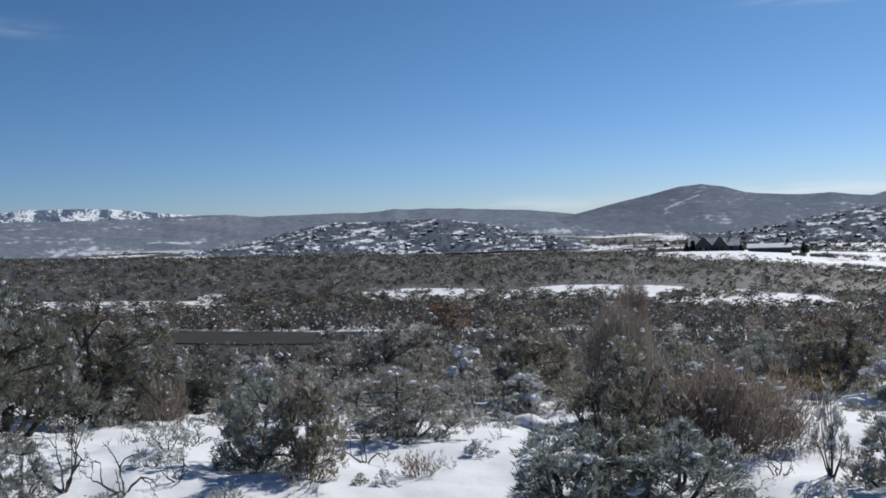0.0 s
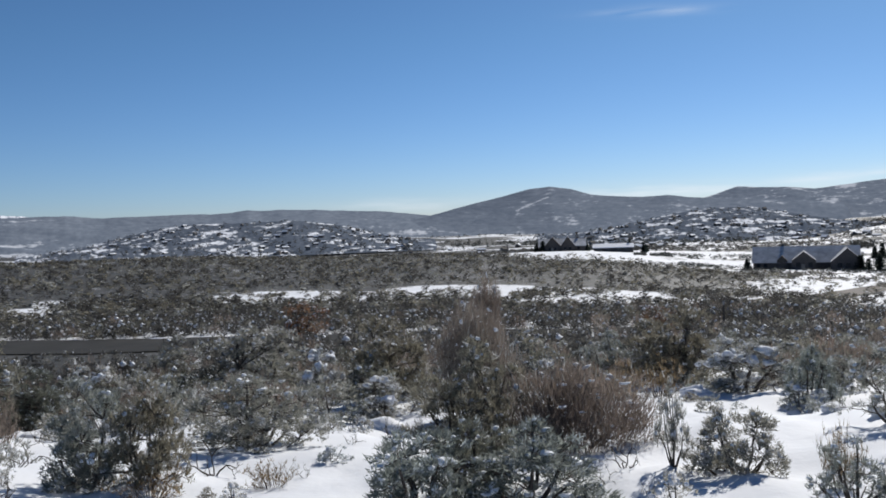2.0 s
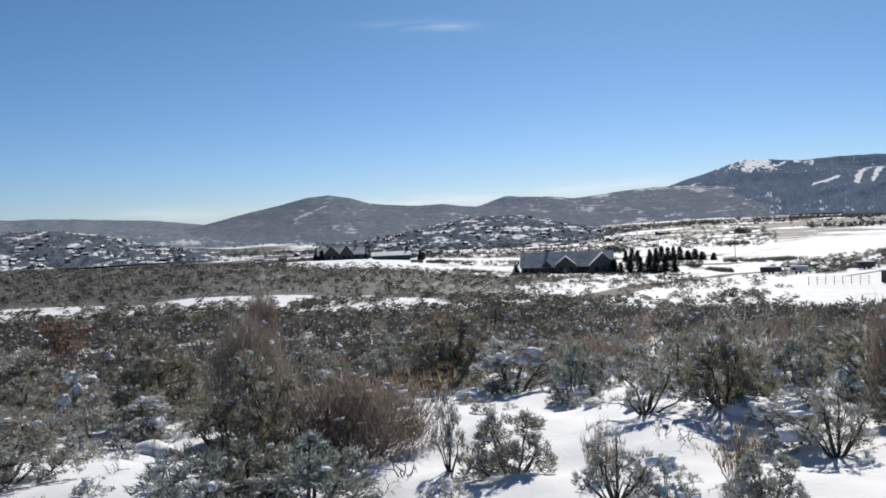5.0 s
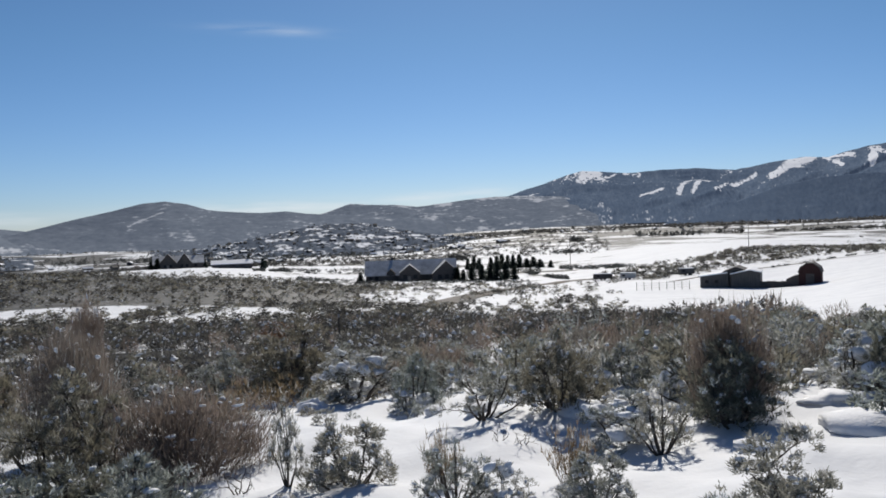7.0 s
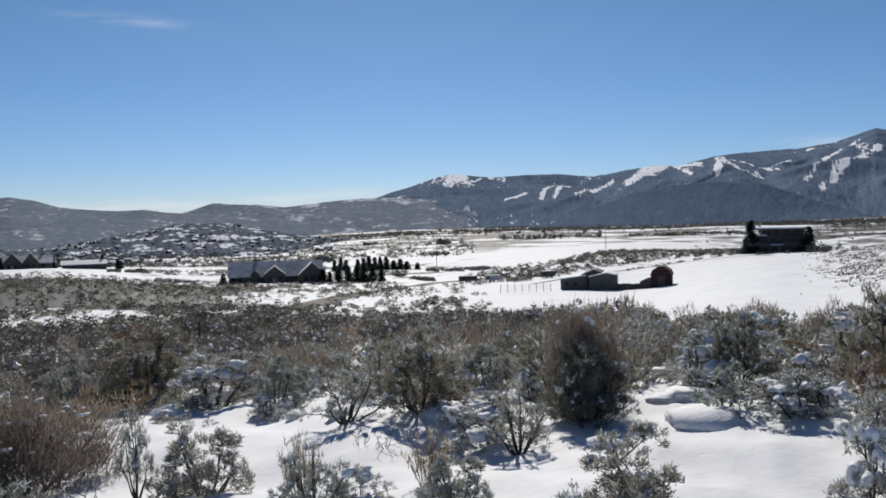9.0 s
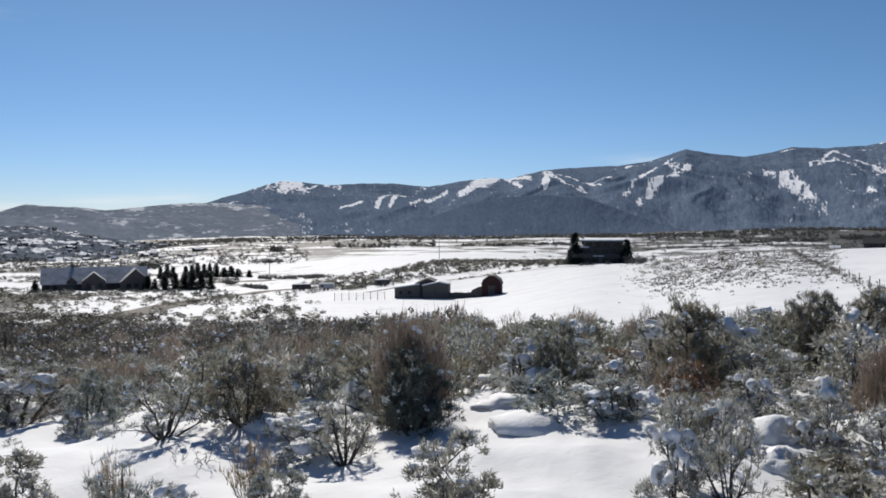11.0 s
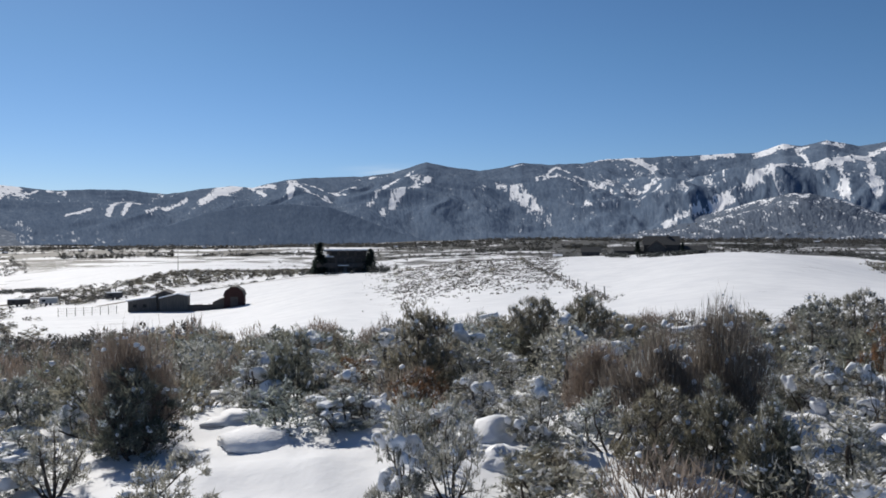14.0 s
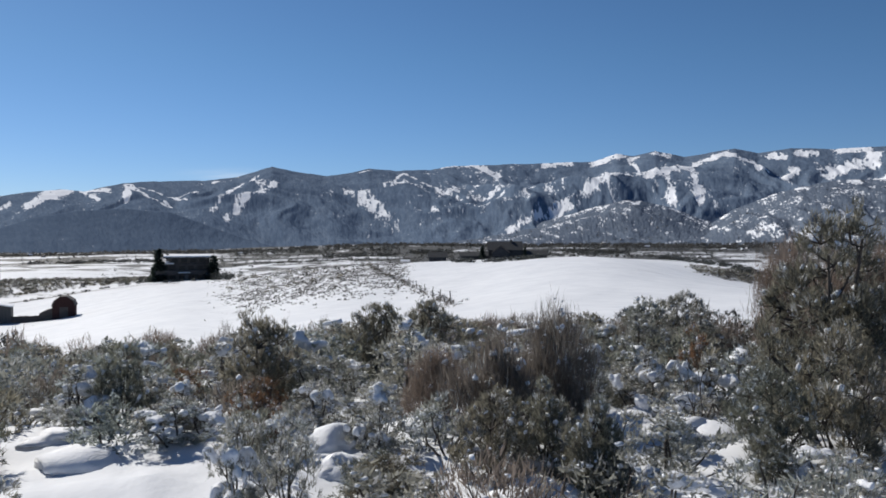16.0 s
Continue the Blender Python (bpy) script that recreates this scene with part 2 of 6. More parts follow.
M_GROUND = ground_material()
M_SNOW = snow_material()
M_SAGE = leafy("sage_leaves", (0.196, 0.207, 0.193), (0.282, 0.292, 0.273), (0.427, 0.437, 0.409))
M_OLIVE = leafy("olive_leaves", (0.147, 0.147, 0.125), (0.208, 0.205, 0.171), (0.313, 0.301, 0.251))
M_BROWN = leafy("brown_twigs", (0.159, 0.135, 0.122), (0.221, 0.186, 0.168), (0.328, 0.273, 0.241))
M_RUST = leafy("rusty_leaves", (0.13, 0.075, 0.045), (0.22, 0.13, 0.08), (0.34, 0.22, 0.15))
M_STRAW = leafy("straw_stalks", (0.14, 0.10, 0.06), (0.24, 0.185, 0.12), (0.36, 0.29, 0.2))
M_FROST = leafy("frosted_leaves", (0.30, 0.32, 0.33), (0.45, 0.47, 0.49), (0.66, 0.68, 0.71))
# darkened copy of the leaf tones: shade inside distant brush put into colour
M_SHADE_THICKET = leafy("shade_thicket", (0.049, 0.050, 0.052), (0.087, 0.088, 0.087), (0.147, 0.146, 0.137))
M_BARK = plain("shrub_bark", (0.045, 0.038, 0.034), (0.13, 0.11, 0.095), 30, 0.9, 0, (1, 1, 0.2), 0.5)
# the blue of the distant woods is air haze put into the colour
M_HAZY_FOREST = mountain_material("hazy_wooded_slope", (0.086, 0.122, 0.182), (0.122, 0.164, 0.230), (0.176, 0.222, 0.286))
M_HAZY_CONIFERS = mountain_material("hazy_conifer_slope", (0.078, 0.110, 0.165), (0.098, 0.134, 0.192), (0.124, 0.162, 0.220))
# brush tones turned blue to stand for the haze in front of the foothills
M_HAZY_BRUSH = mountain_material("hazy_brushy_slope", (0.080, 0.103, 0.146), (0.122, 0.150, 0.196), (0.180, 0.212, 0.258), 0.04, 0.007)
# haze painted in: paler blue-grey cover, snow whitened only by half
M_HAZY_RIDGE = mountain_material("hazy_open_ridge", (0.135, 0.162, 0.205), (0.178, 0.208, 0.252), (0.235, 0.266, 0.312), 0.012, 0.004, 2.2, 0.5, 3.0, 0.15)
# town hills keep the blue-grey haze cast in their base colour
M_HAZY_TOWN = mountain_material("hazy_settled_slope", (0.070, 0.088, 0.118), (0.112, 0.132, 0.165), (0.175, 0.198, 0.232), 0.030, 0.010, 2.6, 0.9, 2.6, 0.3)
M_ASPHALT = plain("asphalt", (0.03, 0.031, 0.032), (0.055, 0.055, 0.053), 0.6, 0.97)
M_ASPHALT.node_tree.nodes["Principled BSDF"].inputs["Specular IOR Level"].default_value = 0.08
M_GRAVEL = plain("wet_gravel", (0.09, 0.078, 0.066), (0.20, 0.175, 0.15), 0.4, 0.9)
M_TIMBER = plain("dark_timber", (0.050, 0.047, 0.047), (0.115, 0.100, 0.090), 0.8, 0.8, 0, (1, 1, 6))
M_REDWOOD = plain("red_barn_boards", (0.034, 0.015, 0.014), (0.062, 0.028, 0.024), 0.9, 0.8, 0, (8, 8, 0.6))
M_WEATHERED = plain("weathered_boards", (0.066, 0.064, 0.061), (0.140, 0.134, 0.126), 0.7, 0.85, 0, (6, 6, 0.5))
M_NEEDLES = leafy("spruce_needles", (0.018, 0.028, 0.027), (0.034, 0.049, 0.045), (0.06, 0.078, 0.069))
M_TAN = plain("tan_siding", (0.2, 0.17, 0.14), (0.34, 0.29, 0.24), 0.5, 0.8, 0, (1, 1, 6))
M_PALE = plain("pale_siding", (0.45, 0.43, 0.4), (0.6, 0.58, 0.55), 0.5, 0.7)
M_ROOF = plain("thin_roof_snow", (0.22, 0.23, 0.25), (0.62, 0.63, 0.65), 0.35, 0.85, 0, (1, 1, 1), 0.2)
M_SLATE = plain("dark_slate", (0.022, 0.025, 0.030), (0.050, 0.054, 0.060), 0.8, 0.85)
M_METAL = plain("dull_metal", (0.25, 0.26, 0.27), (0.4, 0.41, 0.42), 2.0, 0.45, 0.8)


def glass_material():
    mat, nt, b = material("window_glass", 0.12, 0, 0.12)
    b.inputs["Base Color"].default_value = (0.02, 0.025, 0.03, 1)
    return mat


M_GLASS = glass_material()

# ======================================================= the ground
KNOTS = (0, 10, 18, 30, 60, 110, 200, 330, 500, 900, 1600)
# heights below the eye along lines from the viewpoint, by azimuth
LAND_LEFT = {
    -35: (-2.5, -3.4, -4.4, -6.4, -7.6, -8.0, -7.2, -20, -38, -42),
    -12: (-2.8, -4.15, -5.6, -7.5, -9.3, -10.5, -11.2, -22, -40, -42),
    5: (-2.9, -4.2, -5.6, -8.1, -10.0, -12.0, -13.9, -24, -40, -42),
    18: (-2.85, -4.0, -5.5, -8.3, -10.3, -12.8, -15.6, -21.5, -36, -42),
    30: (-2.6, -3.8, -5.2, -8.1, -11.0, -16.0, -22.5, -26, -36, -44),
}
LAND_RIGHT = {
    42: (-2.4, -3.4, -4.6, -8.0, -11.5, -17.0, -23.0, -25, -26, -30),
    55: (-2.15, -3.0, -4.1, -7.5, -12.0, -17.0, -17.0, -18.5, -25, -28),
    66: (-2.1, -2.8, -3.7, -6.5, -9.8, -12.5, -14.0, -22, -24, -24),
    78: (-2.05, -2.6, -3.3, -5.5, -7.8, -8.0, -9.2, -16, -20, -16),
    92: (-2.0, -2.4, -2.9, -4.3, -4.5, -4.6, -7.2, -12, -16, -12),
    105: (-2.0, -2.4, -3.0, -4.2, -6.5, -11.0, -14, -16, -18, -14),
}
LAND = {**LAND_LEFT, **LAND_RIGHT}
COLS = np.array(sorted(LAND), float)
TABLE = np.array([(-EYE, *LAND[int(c)]) for c in COLS])


def land(az, r):
    """Height of the ground, in world metres, at an azimuth and a distance."""
    az, r = np.broadcast_arrays(np.asarray(az, float), np.asarray(r, float))
    az = (az + 35.0) % 360.0 - 35.0
    a = np.clip(az, -35, 105)
    k = np.sqrt(np.array(KNOTS, float))
    q = np.sqrt(np.minimum(r, 1600.0))
    j = np.clip(np.searchsorted(k, q, side="right") - 1, 0, len(k) - 2)
    u = (q - k[j]) / (k[j + 1] - k[j])
    i = np.clip(np.searchsorted(COLS, a, side="right") - 1, 0, len(COLS) - 2)
    v = (a - COLS[i]) / (COLS[i + 1] - COLS[i])
    v = v * v * (3 - 2 * v)

    def tangent(row, col):
        lo, hi = np.maximum(col - 1, 0), np.minimum(col + 1, len(k) - 1)
        return (TABLE[row, hi] - TABLE[row, lo]) / (k[hi] - k[lo])

    def along(row):
        h = k[j + 1] - k[j]
        p0, p1, m0, m1 = TABLE[row, j], TABLE[row, j + 1], tangent(row, j) * h, tangent(row, j + 1) * h
        return (2 * u ** 3 - 3 * u ** 2 + 1) * p0 + (u ** 3 - 2 * u ** 2 + u) * m0 + (3 * u ** 2 - 2 * u ** 3) * p1 + (u ** 3 - u ** 2) * m1
    z = along(i) * (1 - v) + along(i + 1) * v
    back = smooth(115, 315, az)
    z = z * (1 - back) + along(0 * i) * back
    calm = smooth(0.3, 4.5, r)
    z = z * calm + (-EYE - 0.05 * r) * (1 - calm)
    x, y = polar(az, r)
    z = z + (fbm(x / 3.1 + 50, y / 3.1 + 50, 3, 3) - 0.5) * (0.35 - 0.27 * smooth(35, 52, r)) * smooth(2, 9, r)
    z = z + (fbm(x / 0.8 + 70, y / 0.8 + 70, 4, 3) - 0.5) * 0.27 * smooth(3.5, 7, r) * smooth(36, 24, r)
    z = z + (fbm(x / 40 + 9, y / 40 + 9, 5, 3) - 0.5) * 1.4 * smooth(60, 250, r)
    z = z + (fbm(x / 300 + 9, y / 300 + 9, 6, 4) - 0.5) * 14 * smooth(500, 1500, r)
    return z + EYE


def land_xy(x, y):
    return land(np.degrees(np.arctan2(x, y)), np.hypot(x, y))


def ROAD_R(az):
    """Distance of the paved road on the far side of the brush."""
    return np.interp(az, (-60, -30, -18, -13, -9, 5, 20, 32, 45), (86, 71, 61.5, 58.2, 55.6, 55.5, 55.6, 55.2, 66))


def snow_band(az, r):
    """Open patches of snow in the sage field."""
    x, y = polar(az, r)
    n, q = fbm(x / 16 + 3, y / 16 + 3, 21, 4), fbm(az / 3.5 + 8, r / 60, 24, 3)
    far = np.exp(-((r - np.interp(az, (-22, -10, 10, 26), (110, 117, 119, 106)) - 26 * (n - 0.5)) / 13) ** 2)
    gap = smooth(-17, -13, az) * smooth(-4, -7, az)
    return smooth(0.3, 0.55, far * (0.2 + 1.25 * q + 0.3 * smooth(-6, 2, az))) * (1 - gap) * smooth(38, 30, az)


def bareness(az, r):
    """How much soil, straw and stubble shows through the snow, with shade under the closed brush put in."""
    x, y = polar(az, r)
    n = fbm(x / 14 + 3, y / 14 + 3, 21, 4)
    n2 = fbm(x / 90 + 3, y / 90 + 7, 22, 4)
    b = 0.10 + 0.25 * smooth(0.55, 0.75, n)
    sagefield = smooth(37, 26, az + 8 * (n2 - 0.5)) * smooth(34, 46, r) * smooth(430, 330, r + 100 * smooth(8, 18, az))
    b = b + sagefield * (0.36 + 0.2 * smooth(68, 80, r))
    b = b + 0.55 * smooth(-20, -18, az) * smooth(-7.5, -9.5, az) * smooth(33, 37, r) * smooth(2, 0, r - ROAD_R(az) + 4)
    b = b - 0.75 * snow_band(az, r) * sagefield
    strip = smooth(44, 49, az) * smooth(70, 62, az) * smooth(250, 285, r) * smooth(470, 400, r)
    b = b + 0.05 * strip + 0.12 * smooth(66.5, 69, az) * smooth(81, 79, az) * smooth(110, 170, r) * smooth(340, 300, r)
    b = b + 0.45 * smooth(98, 100.5, az) * smooth(185, 205, r) * smooth(420, 340, r)
    # below closed brush: litter, and ground shade put in as more bareness
    edge = 62 - 36 * smooth(50, 58, az)
    b = b + 0.34 * smooth(18, 26, r + 6 * smooth(50, 58, az)) * smooth(0, -8, r - edge) * smooth(34, 44, az)
    valley = smooth(420, 700, r)
    streak = fbm(az / 2.6 + 40, r / 55 + 5, 23, 5)
    b = b * (1 - valley) + valley * (0.30 + 0.46 * smooth(0.36, 0.62, streak) - 0.16 * smooth(30, 45, az) * smooth(90, 60, az) * smooth(1200, 700, r))
    b = b + 0.20 * smooth(62, 68, az) * smooth(640, 760, r) * smooth(0.36, 0.5, fbm(az / 3 + 7, r / 120, 27, 4))
    b = b + 0.4 * smooth(20, 26, az) * smooth(47, 43, az) * smooth(300, 340, r) * smooth(520, 450, r) * smooth(0.4, 0.55, fbm(az / 2.2 + 1, r / 22, 28, 4))
    b = b + 0.3 * smooth(28, 31, az) * smooth(44, 41, az) * smooth(190, 215, r) * smooth(320, 290, r) * smooth(0.4, 0.6, fbm(az / 1.5 + 1, r / 12, 29, 4))
    return np.clip(b, 0, 1)


def build_ground():
    fine = np.arange(-48, 128, 0.5)
    coarse = np.arange(128, 312, 4.0)
    az = np.concatenate([fine, coarse])
    r = np.concatenate([[0.0], np.geomspace(1.2, 4950, 290)])
    A, Rr = np.meshgrid(az, r)
    X, Y = polar(A, Rr)
    Z = land(A, Rr)
    n, m = len(az), len(r)
    idx = np.arange(n * m).reshape(m, n)
    nxt = np.roll(idx, -1, axis=1)
    faces = np.stack([idx[:-1], nxt[:-1], nxt[1:], idx[1:]], -1).reshape(-1, 4)[:, ::-1]
    me = mesh_np("ground", np.stack([X, Y, Z], -1).reshape(-1, 3), faces, [M_GROUND], True, {"bare": bareness(A, Rr).ravel()})
    tagged(new("ground", me), "snow-covered ground with soil and straw showing through", "ground", kind="structure")


build_ground()


def ribbon(name, az, r, half, mat, lift, label, category, crown=0.0):
    """A road laid on the ground along a line given by azimuth and distance."""
    x, y = polar(az, r)
    dx, dy = np.gradient(x), np.gradient(y)
    d = np.hypot(dx, dy)
    nx, ny = -dy / d, dx / d
    offs = np.linspace(-1, 1, 7)
    X = x[:, None] + nx[:, None] * offs * half
    Y = y[:, None] + ny[:, None] * offs * half
    Z = land_xy(X, Y).max(axis=1, keepdims=True) * 0.5 + land_xy(X, Y) * 0.5 + lift + crown * (1 - offs ** 2)
    k = len(offs)
    idx = np.arange(len(x) * k).reshape(-1, k)
    faces = np.stack([idx[:-1, :-1], idx[:-1, 1:], idx[1:, 1:], idx[1:, :-1]], -1).reshape(-1, 4)
    me = mesh_np(name, np.stack([X, Y, Z], -1).reshape(-1, 3), faces, [mat], True)
    return tagged(new(name, me), label, category, kind="structure")


def snow_bank(name, az, r, half, high, seed):
    """Ploughed snow thrown up along a road, broken here and there."""
    x, y = polar(az, r)
    dx, dy = np.gradient(x), np.gradient(y)
    n = np.hypot(dx, dy)
    offs = np.linspace(-1, 1, 7)
    heap = fbm(np.arange(len(az)) / 5.0, np.zeros(len(az)) + seed, seed, 4)
    grow = high * smooth(0.34, 0.6, heap)
    X, Y = x[:, None] - (dy / n)[:, None] * offs * half, y[:, None] + (dx / n)[:, None] * offs * half
    Z = land_xy(X, Y) - 0.06 + (grow + 0.10)[:, None] * (1 - offs ** 2) * (0.8 + 0.4 * fbm(X * 1.3, Y * 1.3, seed + 1, 2))
    idx = np.arange(len(x) * 7).reshape(-1, 7)
    faces = np.stack([idx[:-1, :-1], idx[:-1, 1:], idx[1:, 1:], idx[1:, :-1]], -1).reshape(-1, 4)
    me = mesh_np(name, np.stack([X, Y, Z], -1).reshape(-1, 3), faces, [M_SNOW], True)
    tagged(new(name, me), "ploughed bank of snow along the road", "snow bank", kind="structure")


road_az = np.linspace(-55, 44, 320)
ribbon("road", road_az, ROAD_R(road_az), 3.6, M_ASPHALT, 0.07, "dark wet asphalt road between snowy verges", "road")


bank_az = np.linspace(-50, 42, 420)
snow_bank("snow_bank", bank_az, ROAD_R(bank_az) + 4.3, 0.6, 0.24, 5)


# ======================================================= mountains and hills
def skyline(points, az):
    p = np.array(points, float)
    return np.interp(az, p[:, 0], p[:, 1])


SLOPES = {}


def mountain(name, label, crest, r_foot, r_crest, z_foot, mat, snow_fn, step_az=0.13, rows=56, spur=0.10, size=420.0, seed=1, shear=0.35, rough=0.05, ridges=()):
    """A range whose crest follows the given azimuths and elevations, with spurs and gullies running down to its foot."""
    a0, a1 = crest[0][0], crest[-1][0]
    az = np.arange(a0, a1 + step_az / 2, step_az)
    s = np.concatenate([np.linspace(0, 1, rows), [1.08, 1.2]])
    A, Sg = np.meshgrid(az, s)
    up = np.minimum(Sg, 1)
    Rr = r_foot + (r_crest - r_foot) * Sg
    el = skyline(crest, A) + (fbm(A / 1.1 + 7, A * 0 + seed, seed + 5, 4) - 0.5) * rough * 2
    top = r_crest * np.tan(np.radians(el)) + EYE
    foot = z_foot + EYE
    base = up ** 1.15 * 0.94 + 0.06 * up
    across, down = np.radians(A) * r_crest, Rr
    wx = (fbm(across / (size * 1.5) + 3, down / (size * 1.5) + 3, seed + 2, 3) - 0.5) * size * 1.6
    wy = (fbm(across / (size * 1.5) + 30, down / (size * 1.5) + 9, seed + 3, 3) - 0.5) * size * 1.6
    rid = ridged((across + wx + shear * down) / size + 20, (down + wy) / (size * 2.4) + seed, seed, 5) - 0.6
    env = np.minimum(1.0, 3.2 * up ** 0.7 * (1 - up) ** 0.8)
    H = np.maximum(top - foot, 5)
    Z = foot + H * (base + spur * 2.2 * rid * env)
    for high, wide, *line in ridges:
        Z = Z + H * high * stroke(A, up, line, wide) ** 1.5 * env * smooth(0.92, 0.5, up)
    Z = np.where(Sg > 1, foot + H * (1 - (Sg - 1) * 2.2), Z)
    edge = smooth(a0, a0 + 1.2, A) * smooth(a1, a1 - 1.2, A)
    Z = foot - 8 + (Z - foot + 8) * edge
    X, Y = polar(A, Rr)
    snow = snow_fn(A, up, rid, el)
    n, m = len(az), len(s)
    idx = np.arange(n * m).reshape(m, n)
    faces = np.stack([idx[:-1, :-1], idx[:-1, 1:], idx[1:, 1:], idx[1:, :-1]], -1).reshape(-1, 4)[:, ::-1]
    co = np.stack([X, Y, Z], -1)
    SLOPES[name] = (az, s, co)
    me = mesh_np(name, co.reshape(-1, 3), faces, [mat], True, {"snow": np.clip(snow, -0.5, 1.5).ravel(), "across": (across + 0.5 * shear * H * up).ravel(), "uphill": (up * H * 1.25).ravel()})
    return tagged(new(name, me), label, "mountain", kind="structure")


def stroke(A, S, pts, width):
    """Closeness, 0 to 1, to a line through (azimuth, height share) points; width in degrees."""
    best = np.full(A.shape, 9.0)
    for (a0, s0), (a1, s1) in zip(pts[:-1], pts[1:]):
        k = 5.0
        dx, dy = a1 - a0, (s1 - s0) * k
        t = np.clip(((A - a0) * dx + (S - s0) * k * dy) / (dx * dx + dy * dy + 1e-9), 0, 1)
        best = np.minimum(best, np.hypot(A - a0 - t * dx, (S - s0) * k - t * dy))
    return smooth(2.1, 0.1, best / width)


def cover(A, S, scale_a, scale_s, seed):
    return (fbm(A / scale_a + 5, S * scale_s + 3, seed, 5, 0.6) - 0.5) * 2


def snow_far(A, S, rid, el):
    return 0.30 + 0.25 * smooth(0.2, 0.8, S) + 0.6 * cover(A, S, 0.7, 4, 91) + 0.4 * rid


def snow_ridge(A, S, rid, el):
    return 0.27 + 0.65 * cover(A, S, 3.5, 16, 92) + 0.22 * smooth(0.5, 0.05, S) - 0.3 * smooth(0.5, 0.9, S) * smooth(-18, -10, A)


def snow_hill(A, S, rid, el):
    return 0.30 + 0.3 * cover(A, S, 0.7, 9, 93) + 0.3 * rid + 0.62 * stroke(A, S, ((14.6, 0.52), (16.8, 0.76)), 0.05)


def snow_bald(A, S, rid, el):
    return 0.30 + 0.55 * cover(A, S, 0.9, 16, 94) + 0.2 * smooth(0.75, 1.0, S) + 0.3 * rid


# ski runs, open bowls and white crests: width, then a line of (azimuth, share of the height)
RUNS_WEST = (
    (0.16, (44.1, 0.68), (44.7, 0.94), (45.4, 0.92)), (0.09, (44.5, 0.6), (45.0, 0.88), (46.0, 0.7)), (0.09, (45.3, 0.72), (46.5, 0.93)), (0.15, (47.1, 0.96), (48.0, 0.92)),
    (0.13, (50.5, 0.39), (51.0, 0.7), (51.8, 0.78)), (0.13, (51.4, 0.41), (51.8, 0.64), (52.9, 0.74)), (0.15, (52.9, 0.4), (53.7, 0.69)), (0.2, (53.9, 0.67), (55.2, 0.78)),
    (0.22, (56.2, 0.58), (57.5, 0.81)), (0.15, (57.5, 0.81), (58.6, 0.92)), (0.15, (59.6, 0.97), (60.7, 0.87)), (0.15, (61.8, 0.52), (62.1, 0.91)),
    (0.07, (62.2, 0.88), (63.1, 0.64)), (0.11, (40.5, 0.65), (41.4, 0.66)), (0.09, (48.0, 0.4), (49.5, 0.5)),
)
RUNS_MID = (
    (0.18, (61.8, 0.59), (61.9, 0.92)), (0.09, (62.1, 0.92), (62.3, 0.7)), (0.2, (56.4, 0.58), (57.4, 0.96)), (0.15, (57.4, 0.9), (58.7, 0.99)),
    (0.11, (64.1, 0.57), (64.5, 0.48)), (0.05, (62.1, 0.74), (64.2, 0.48)), (0.05, (62.6, 0.85), (65.5, 0.57)), (0.07, (59.1, 1.0), (60.2, 0.68)),
    (0.07, (60.4, 0.96), (60.9, 0.73)), (0.11, (64.8, 0.66), (66.0, 0.73)), (0.07, (67.1, 0.87), (68.3, 0.93)),
)
CRESTS = (
    (0.16, (82.3, 1.0), (84.3, 0.99)), (0.15, (89.0, 0.99), (90.8, 0.98)), (0.22, (92.2, 0.98), (95.0, 0.95)), (0.18, (96.3, 0.95), (97.1, 0.99)),
    (0.22, (98.8, 0.81), (100.7, 0.93)), (0.26, (101.0, 0.88), (102.1, 0.81)), (0.16, (103.0, 0.95), (104.2, 0.91)), (0.16, (104.8, 0.93), (106.0, 0.94)),
    (0.15, (107.0, 0.97), (108.9, 0.96)), (0.27, (106.7, 0.73), (109.2, 0.83)), (0.18, (108.9, 0.64), (109.8, 0.64)), (0.16, (103.9, 0.66), (104.8, 0.73)),
    (0.11, (102.5, 0.66), (103.2, 0.65)), (0.09, (94.8, 0.84), (95.6, 0.59)), (0.2, (84.9, 0.96), (85.9, 0.8)), (0.13, (76.6, 0.93), (77.4, 0.97)),
)
SPURS = (
    (0.22, (95.6, 0.54), (98.6, 0.71)), (0.16, (90.0, 0.29), (92.7, 0.43), (95.2, 0.56)), (0.11, (86.3, 0.09), (88.6, 0.2), (91.4, 0.3)), (0.22, (96.9, 0.54), (97.4, 0.31)),
    (0.2, (98.7, 0.59), (99.1, 0.32)), (0.11, (98.8, 0.08), (102.0, 0.25)), (0.09, (90.4, 0.58), (90.4, 0.41)), (0.15, (67.1, 0.36), (68.3, 0.62), (70.0, 0.8)),
    (0.18, (67.9, 0.29), (69.4, 0.47), (71.0, 0.59)), (0.15, (70.0, 0.64), (71.2, 0.61)), (0.27, (76.0, 0.59), (77.6, 0.44), (79.0, 0.3)), (0.09, (78.2, 0.6), (79.6, 0.91), (81.9, 0.61)),
    (0.13, (78.7, 0.6), (79.7, 0.77), (81.0, 0.6)), (0.09, (79.1, 0.73), (80.4, 0.64)),
)


